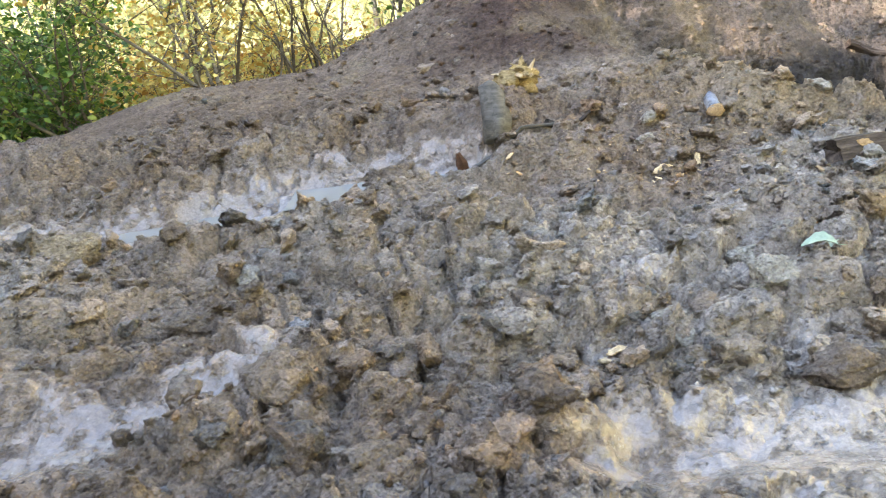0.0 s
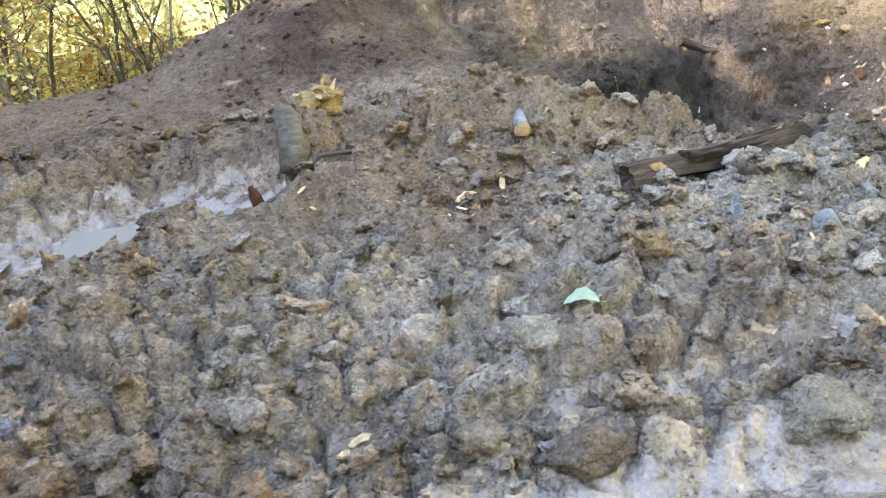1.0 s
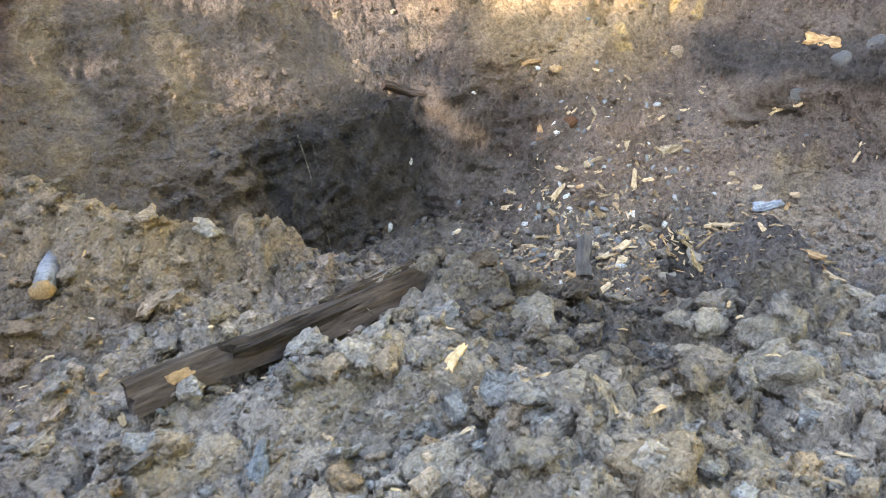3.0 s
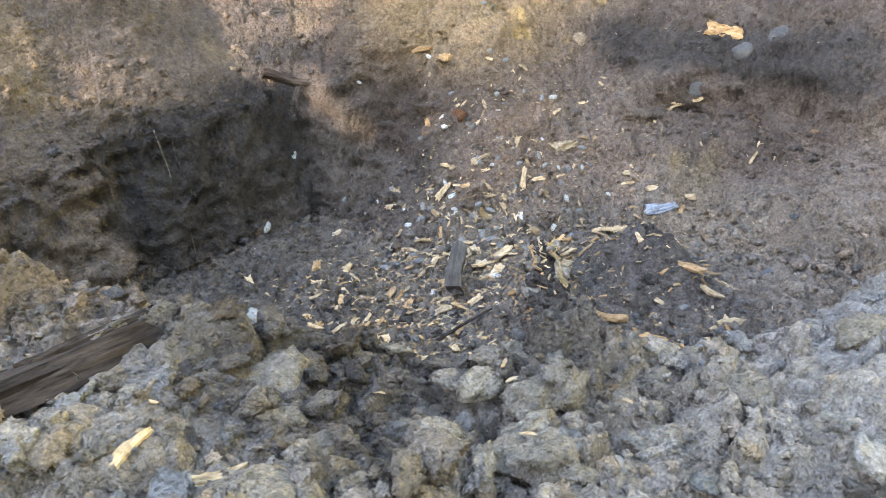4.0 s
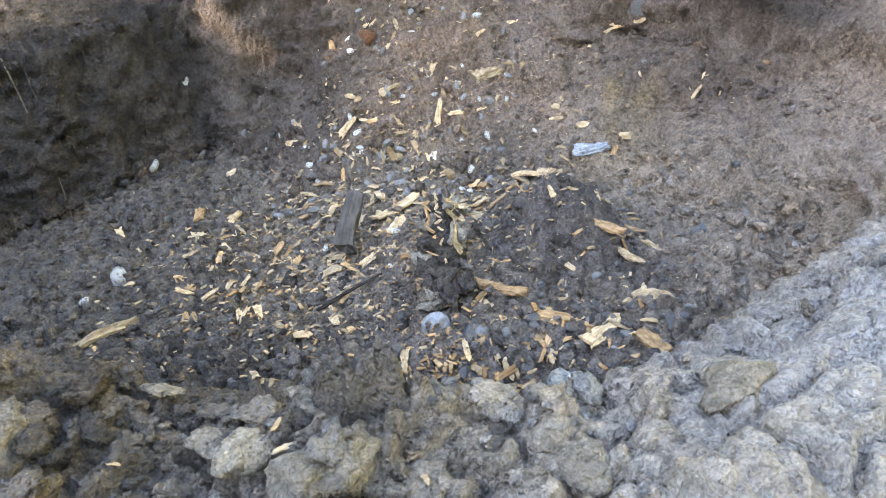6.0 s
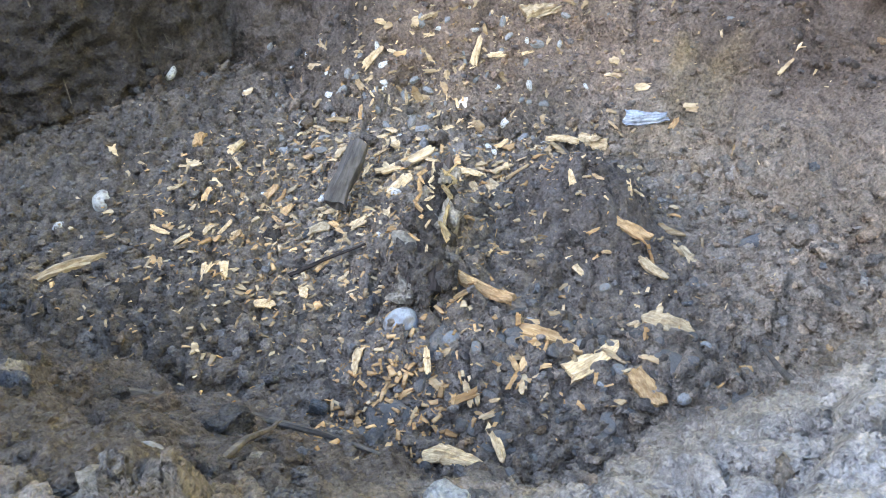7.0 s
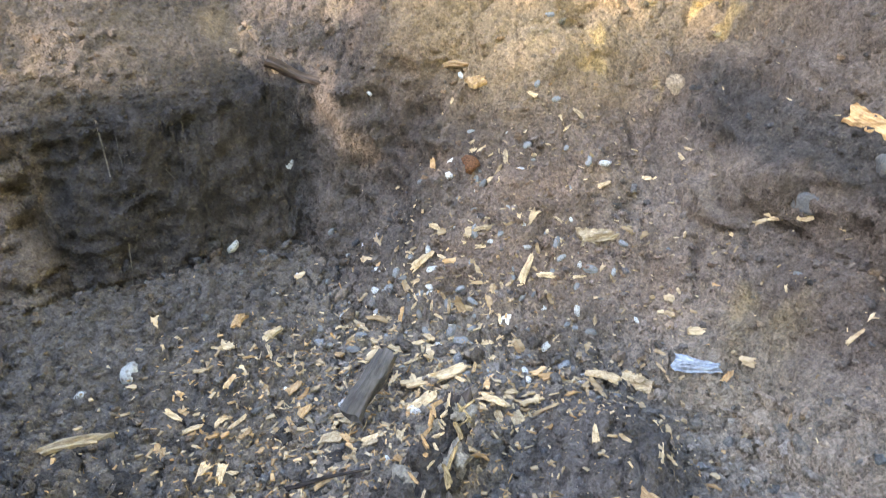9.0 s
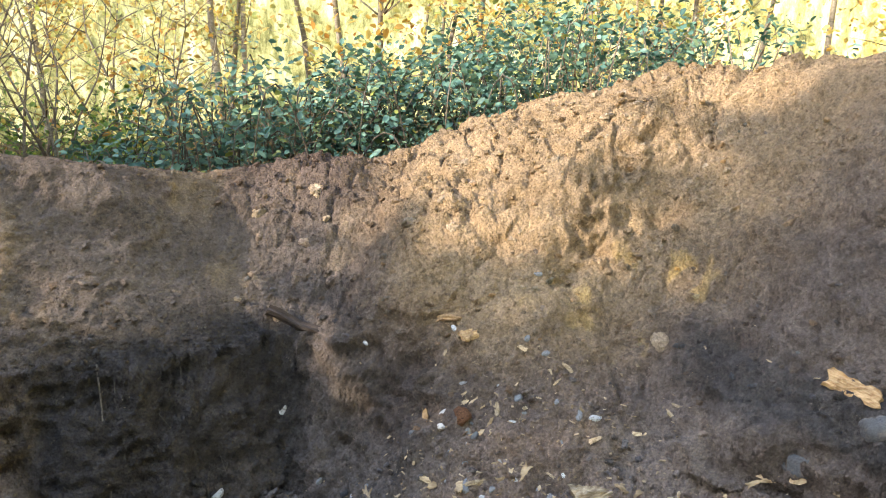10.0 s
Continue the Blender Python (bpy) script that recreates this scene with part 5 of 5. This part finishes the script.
rubble("mud_lumps", 2600, on_apron, (0.035, 0.14), 3, "broken craggy lumps of mud strewn over the ground", 1, 0.0)
rubble("mud_crumbs", 11000, on_apron, (0.01, 0.045), 2, "crumbled lumps of mud strewn over the ground", 4)
rubble("heap_crumbs", 4200, on_heaps, (0.01, 0.07), 2, "crumbled earth lying on the spoil heaps", 2)
rubble("pit_crumbs", 6500, in_pit, (0.01, 0.06), 2, "dark earth crumbs on the pit floor", 3)


def along_foot(r, n):
    """Spots where loose earth has rolled down to the foot of the walls."""
    k, t = r.integers(len(PIT_FOOT) - 3, size=n) + 2, r.random(n)
    a = np.array(PIT_FOOT)[:, :2]
    b = np.roll(a, -1, 0)
    p = a[k] + (b[k] - a[k]) * t[:, None] + r.normal(size=(n, 2)) * 0.11
    return p[:, 0], p[:, 1]


rubble("scree", 900, along_foot, (0.018, 0.11), 2, "loose dark earth rolled down to the foot of the pit's walls", 5)


def slivers(name, count, cx, cy, sx, sy, size, mat, label, seed):
    """Fine wood slivers."""
    r = np.random.default_rng(seed)
    x, y = r.normal(cx, sx, count), r.normal(cy, sy, count)
    z = ground_z(x, y) + 0.006
    s = size[0] + (size[1] - size[0]) * r.random(count) ** 2
    base = np.array([(-0.5, -0.1, 0), (0.5, -0.06, 0), (0.5, 0.08, 0), (-0.5, 0.12, 0), (-0.42, -0.05, 0.12), (0.4, -0.03, 0.12), (0.42, 0.05, 0.12), (-0.4, 0.07, 0.12)])
    faces = np.array([(0, 3, 2, 1), (4, 5, 6, 7), (0, 1, 5, 4), (1, 2, 6, 5), (2, 3, 7, 6), (3, 0, 4, 7)])
    a, tip = r.uniform(0, 6.28, count), r.uniform(-0.5, 0.5, count)
    v = base[None] * np.stack([s, s * r.uniform(0.5, 3.2, count), s * r.uniform(0.3, 1.2, count)], 1)[:, None]
    v[..., 2] += v[..., 0] * tip[:, None]
    c, k = np.cos(a)[:, None], np.sin(a)[:, None]
    v = np.stack([v[..., 0] * c - v[..., 1] * k + x[:, None], v[..., 0] * k + v[..., 1] * c + y[:, None], v[..., 2] + z[:, None]], -1)
    f = (faces[None] + 8 * np.arange(count)[:, None, None]).reshape(-1, 4)
    return tagged(new(name, raw_mesh(name, v.reshape(-1, 3), f, mat)), label, "wood slivers", kind="stuff")


slivers("wood_slivers", 1700, 4.3, 5.4, 0.6, 0.5, (0.008, 0.05), PALE_WOOD, "fine pale wood slivers strewn over the pit floor", 4)
slivers("wood_slivers", 950, 4.3, 5.3, 0.55, 0.5, (0.012, 0.045), ORANGE_WOOD, "fine orange wood slivers strewn over the pit floor", 5)
slivers("wood_slivers", 1500, 5.0, 6.1, 0.65, 0.45, (0.008, 0.04), PALE_WOOD, "fine pale wood slivers on the slope", 6)
slivers("wood_slivers", 420, 4.42, 4.28, 0.16, 0.16, (0.012, 0.05), ORANGE_WOOD, "orange splinters and sawdust heaped on the pit floor", 7)
slivers("wood_slivers", 350, 1.3, 4.0, 0.4, 0.25, (0.008, 0.03), PALE_WOOD, "fine pale wood slivers trodden into mud", 8)
slivers("wood_slivers", 500, 5.6, 5.0, 0.7, 0.6, (0.008, 0.03), PALE_WOOD, "fine pale wood slivers on brown earth", 9)

# ---- the wood behind ----
GREEN = leaf_material("green_leaves", [(0, (0.04, 0.09, 0.02)), (0.6, (0.12, 0.22, 0.04)), (1, (0.34, 0.40, 0.08))])
YELLOW = leaf_material("yellow_leaves", [(0, (0.36, 0.17, 0.04)), (0.2, (0.58, 0.38, 0.09)), (0.6, (0.68, 0.58, 0.22)), (1, (0.46, 0.50, 0.17))])
BRAMBLE = leaf_material("bramble_leaves", [(0, (0.03, 0.08, 0.06)), (0.5, (0.075, 0.17, 0.125)), (0.85, (0.15, 0.27, 0.20)), (1, (0.28, 0.30, 0.06))], 0.2)
TWIG = wood_material("twig_bark", (0.10, 0.085, 0.07), (0.26, 0.23, 0.2), 20, 0.9)
EVERGREEN = leaf_material("dark_leaves", [(0, (0.03, 0.05, 0.02)), (1, (0.09, 0.12, 0.03))], 0.1)


def stem_points(rng, base, height, lean, bend, count=7):
    p, d = np.array(base, float), np.array((lean[0], lean[1], 1.0))
    out = [tuple(p)]
    for _ in range(count - 1):
        d = d + rng.normal(size=3) * bend
        d[2] = max(d[2], 0.35)
        p = p + d / np.linalg.norm(d) * height / (count - 1)
        out.append(tuple(p))
    return out


def sapling(seed, x, y, height, thick, stems, leaf_count, leaf_size, mat, label, spread=0.5, low=0.15):
    """A many-stemmed young tree: stems, side shoots and loose foliage."""
    r = np.random.default_rng(seed)
    thing = tagged(new("sapling"), label, "sapling", "saplings at the edge of the wood")
    z = float(land(np.array([x]), np.array([y]))[0]) - 0.05
    thing.matrix_basis = pose(x, y, z)
    wood, tips = [], []
    for _ in range(stems):
        pts = stem_points(r, (r.normal() * 0.12, r.normal() * 0.12, 0), height * r.uniform(0.6, 1.0), r.normal(size=2) * spread * 0.5, 0.14)
        t = thick * r.uniform(0.5, 1.0)
        wood.append(tube(pts, [t * (1 - 0.85 * i / 6) for i in range(7)], 5))
        tips += pts[2:]
        for p in pts[1:6]:
            for _ in range(2):
                q = stem_points(r, p, height * r.uniform(0.15, 0.38), r.normal(size=2) * 1.2, 0.25, 5)
                wood.append(tube(q, [t * 0.3 * (1 - 0.75 * i / 4) for i in range(5)], 4))
                tips += q[1:]
                s = stem_points(r, q[2], height * 0.12, r.normal(size=2) * 1.4, 0.3, 4)
                wood.append(tube(s, [t * 0.14, t * 0.11, t * 0.08, t * 0.04], 3))
                tips += s[1:]
    v, f = joined(wood)
    part("branchwork", mesh_object("branchwork", v, f, TWIG), thing)
    if leaf_count:
        tips = np.array([q for q in tips if q[2] > low * height])
        spots = tips[r.integers(len(tips), size=leaf_count)] + r.normal(size=(leaf_count, 3)) * 0.11
        lv, lf = leaves(r, spots, leaf_size * r.uniform(0.6, 1.3, leaf_count))
        part("foliage", raw_mesh("foliage", lv, lf, mat), thing)
    return thing


def bramble(seed, x, y, wide, high, count):
    """An arching thicket of canes with toothed dull-green leaves."""
    r = np.random.default_rng(seed)
    thing = tagged(new("bramble"), "dense green bramble thicket with arching canes", "bramble", "brambles behind the spoil heap")
    z = float(land(np.array([x]), np.array([y]))[0]) - 0.1
    thing.matrix_basis = pose(x, y, z)
    canes, tips = [], []
    for _ in range(46):
        a, reach = r.uniform(0, 6.28), wide * r.uniform(0.3, 1.0)
        bx, by, top = r.normal() * wide * 0.35, r.normal() * wide * 0.25, high * r.uniform(0.55, 1.1)
        pts = [(bx + math.cos(a) * reach * u, by + math.sin(a) * reach * u * 0.6, top * (1 - (1 - 1.5 * u) ** 2) if u < 0.67 else top * (1 - 1.4 * (u - 0.67) ** 2 * 3)) for u in np.linspace(0, 1, 9)]
        canes.append(tube(pts, [0.012 * (1 - 0.6 * u) for u in np.linspace(0, 1, 9)], 4))
        tips += pts[2:]
    v, f = joined(canes)
    tagged(part("cane_growth", mesh_object("cane_growth", v, f, TWIG), thing), kind="stuff")
    tips = np.array(tips)
    spots = tips[r.integers(len(tips), size=count)] + r.normal(size=(count, 3)) * np.array((0.16, 0.16, 0.13))
    spots[:, 2] = np.maximum(spots[:, 2], 0.03)
    lv, lf = leaves(r, spots, r.uniform(0.045, 0.105, count), 0.9)
    tagged(part("foliage", raw_mesh("foliage", lv, lf, BRAMBLE), thing), kind="stuff")
    return thing


def tree(seed, x, y, height, crown, count, mat, label, leaf=0.16, trunk=0.13, base=0.3, group="trees of the wood"):
    r = np.random.default_rng(seed)
    thing = tagged(new("tree"), label, "tree", group)
    z = float(land(np.array([x]), np.array([y]))[0]) - 0.1
    thing.matrix_basis = pose(x, y, z)
    pts = stem_points(r, (0, 0, 0), height, r.normal(size=2) * 0.04, 0.05, 9)
    wood, tips = [tube(pts, [trunk * (1 - 0.9 * i / 8) for i in range(9)], 8)], [pts[-1]]
    for p in pts[2:8]:
        if p[2] < base * height:
            continue
        for _ in range(4):
            a = r.uniform(0, 6.28)
            q = stem_points(r, p, crown * r.uniform(0.7, 1.2), (math.cos(a) * 1.8, math.sin(a) * 1.8), 0.3, 6)
            wood.append(tube(q, [trunk * 0.28 * (1 - 0.85 * i / 5) for i in range(6)], 4))
            tips += q[1:]
    v, f = joined(wood)
    part("trunk", mesh_object("trunk", v, f, BARK), thing)
    tips = np.array(tips)
    k = r.integers(len(tips), size=count)
    spots = tips[k] + r.normal(size=(count, 3)) * crown * 0.17
    lv, lf = leaves(r, spots, leaf * r.uniform(0.6, 1.4, count))
    part("crown", raw_mesh("crown", lv, lf, mat), thing)
    return thing


def shrub(seed, x, y, wide, high, count, mat, label):
    """A low leafy shrub, twigs from one stool."""
    r = np.random.default_rng(seed)
    thing = tagged(new("shrub"), label, "shrub", "shrubs at the edge of the wood")
    thing.matrix_basis = pose(x, y, float(land(np.array([x]), np.array([y]))[0]) - 0.05)
    wood, tips = [], []
    for _ in range(26):
        a = r.uniform(0, 6.28)
        k = wide / high * r.uniform(0.1, 1.0)
        q = stem_points(r, (r.normal() * wide * 0.25, r.normal() * wide * 0.2, 0), high * r.uniform(0.5, 1.1), (math.cos(a) * k, math.sin(a) * k), 0.2, 7)
        wood.append(tube(q, [0.011 * (1 - 0.8 * i / 6) for i in range(7)], 4))
        tips += q[1:]
    v, f = joined(wood)
    part("branchwork", mesh_object("branchwork", v, f, TWIG), thing)
    tips = np.array(tips)
    spots = tips[r.integers(len(tips), size=count)] + r.normal(size=(count, 3)) * 0.12
    spots[:, 2] = np.maximum(spots[:, 2], 0.02)
    lv, lf = leaves(r, spots, r.uniform(0.04, 0.10, count))
    part("foliage", raw_mesh("foliage", lv, lf, mat), thing)
    return thing


for k, (x, y, w, h, n, mat) in enumerate([(-6.3, 8.4, 1.2, 1.6, 2600, GREEN), (-5.1, 7.9, 1.0, 1.1, 2200, GREEN), (-4.2, 8.4, 0.9, 0.9, 1800, GREEN), (-3.3, 8.6, 0.8, 0.8, 1500, YELLOW),
                                          (-5.4, 9.9, 1.4, 2.2, 2600, GREEN), (-3.9, 10.6, 1.4, 2.0, 2400, YELLOW), (-2.4, 10.4, 1.0, 1.4, 1500, YELLOW), (-1.2, 11.2, 1.2, 1.6, 1400, YELLOW),
                                          (0.2, 11.6, 1.2, 1.5, 1400, GREEN), (1.4, 11.2, 1.0, 1.2, 1300, GREEN), (-7.5, 10.5, 1.6, 2.6, 2600, YELLOW)]):
    shrub(560 + k, x, y, w, h, n, mat, "low leafy green shrub" if mat is GREEN else "low shrub with yellowing leaves")

# thicket past the crest, where the walk begins
for k, (x, y, h, n, mat, lab) in enumerate([
        (-5.6, 8.2, 3.2, 2600, GREEN, "green and yellow leafy shrub at the wood's edge"),
        (-4.6, 9.0, 3.6, 2200, GREEN, "green and yellow leafy shrub at the wood's edge"),
        (-3.9, 8.1, 2.6, 1700, GREEN, "sapling with yellow autumn leaves"),
        (-3.2, 9.3, 3.8, 1800, YELLOW, "sapling with orange and yellow autumn leaves"),
        (-2.5, 8.6, 3.4, 900, YELLOW, "sapling with orange and yellow autumn leaves"),
        (-1.9, 9.6, 3.6, 650, YELLOW, "thin sapling nearly bare of leaves"),
        (-1.3, 9.0, 3.2, 160, YELLOW, "thin grey sapling nearly bare of leaves"),
        (-0.8, 10.0, 3.6, 140, GREEN, "thin grey sapling nearly bare of leaves"),
        (-0.3, 9.4, 3.0, 120, GREEN, "thin grey sapling nearly bare of leaves"),
        (0.3, 10.2, 3.4, 200, YELLOW, "thin grey sapling nearly bare of leaves"),
        (1.0, 10.4, 3.2, 160, YELLOW, "thin grey sapling nearly bare of leaves"),
        (2.0, 11.4, 3.2, 500, YELLOW, "sapling with orange and yellow autumn leaves"),
        (1.2, 12.0, 3.6, 900, YELLOW, "sapling with orange and yellow autumn leaves")]):
    sapling(500 + k, x, y, h, 0.022 if n < 300 else 0.028, 7 if n < 300 else 6, n, 0.075, mat, lab)

for k, (x, y, w, h, n) in enumerate([(3.2, 10.3, 1.3, 1.3, 3000), (4.4, 10.7, 1.5, 1.6, 3400), (5.9, 11.2, 1.7, 2.15, 4200), (7.6, 11.2, 1.8, 2.3, 4200), (2.0, 10.4, 1.0, 0.8, 1300), (9.4, 10.8, 1.7, 1.7, 1800)]):
    bramble(600 + k, x, y, w, h, n)

for k, (x, y, h) in enumerate([(4.0, 13.2, 7), (5.4, 16, 8), (7.2, 15, 8), (9.5, 17, 9), (1.5, 16.5, 8), (12, 15, 8), (-1.5, 15.5, 8), (-5, 14.5, 8), (-9, 13, 8)]):
    tree(700 + k, x, y, h, 1.9, 3000, YELLOW, "tall thin tree with yellow autumn leaves", 0.10, 0.06, 0.08)
for k in range(16):
    tree(730 + k, 1.0 + 0.75 * k + 0.5 * math.sin(5 * k), 17.5 + 2.5 * math.sin(3.7 * k), 9, 0.9, 260, YELLOW, "slender pale trunk almost bare of leaves", 0.10, 0.055 + 0.02 * math.sin(k), 0.25)

# tall dense trees, added out of view, that keep the sun off the pit
for k, (x, y, h) in enumerate([(-9.5, -9, 12), (-9.5, -6.6, 12), (-9.8, -4.2, 12), (-9.3, -2.6, 10.5), (-9.4, -0.9, 11), (-9.6, 0.4, 5.6), (-9.4, 2.4, 5.4), (-9.8, 4.4, 5.5), (-9.4, 6.2, 5.4), (-11.5, -7.5, 12), (-11.5, -3.5, 11.5)]):
    tree(760 + k, x, y, h, 2.3, 6500 if h > 9 else 3800, EVERGREEN, "dense dark-green tree added out of view to shade the clearing", 0.42, 0.2, 0.08, "dark trees beside the clearing")


def build_backdrop():
    m, n, l, p = material("glowing_far_wood")
    at = n.new("ShaderNodeNewGeometry").outputs["Position"]
    mp = n.new("ShaderNodeMapping")
    mp.inputs["Scale"].default_value = (1, 1, 0.45)
    l.new(at, mp.inputs[0])
    # sunlit leaves, dark gaps and bright sky holes painted as blotches
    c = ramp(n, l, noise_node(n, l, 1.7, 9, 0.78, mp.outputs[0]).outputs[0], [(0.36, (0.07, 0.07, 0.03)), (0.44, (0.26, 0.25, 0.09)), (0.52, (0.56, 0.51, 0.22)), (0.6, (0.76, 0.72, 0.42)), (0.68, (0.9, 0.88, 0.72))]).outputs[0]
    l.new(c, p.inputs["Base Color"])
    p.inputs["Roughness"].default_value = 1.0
    # faint glow stands in for sun on the far leaves
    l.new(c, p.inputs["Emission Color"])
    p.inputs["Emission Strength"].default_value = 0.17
    v, f = [], []
    for k in range(73):
        a = radians(-180 + 5 * k)
        # raised outside the view to block skylight, kept low towards the sun
        top = 9 if -2.65 < a < -1.2 else 22 if abs(a) > 0.9 else 16
        for z in (-3, top):
            v.append((3 + 26 * math.sin(a), 26 * math.cos(a), z))
        if k:
            f.append((2 * k - 2, 2 * k, 2 * k + 1, 2 * k - 1))
    return tagged(new("backdrop", mesh_object("backdrop", v, f, m)), "glowing backdrop of yellow autumn woodland, sunlight put into its colour", "woodland", kind="structure")


build_backdrop()
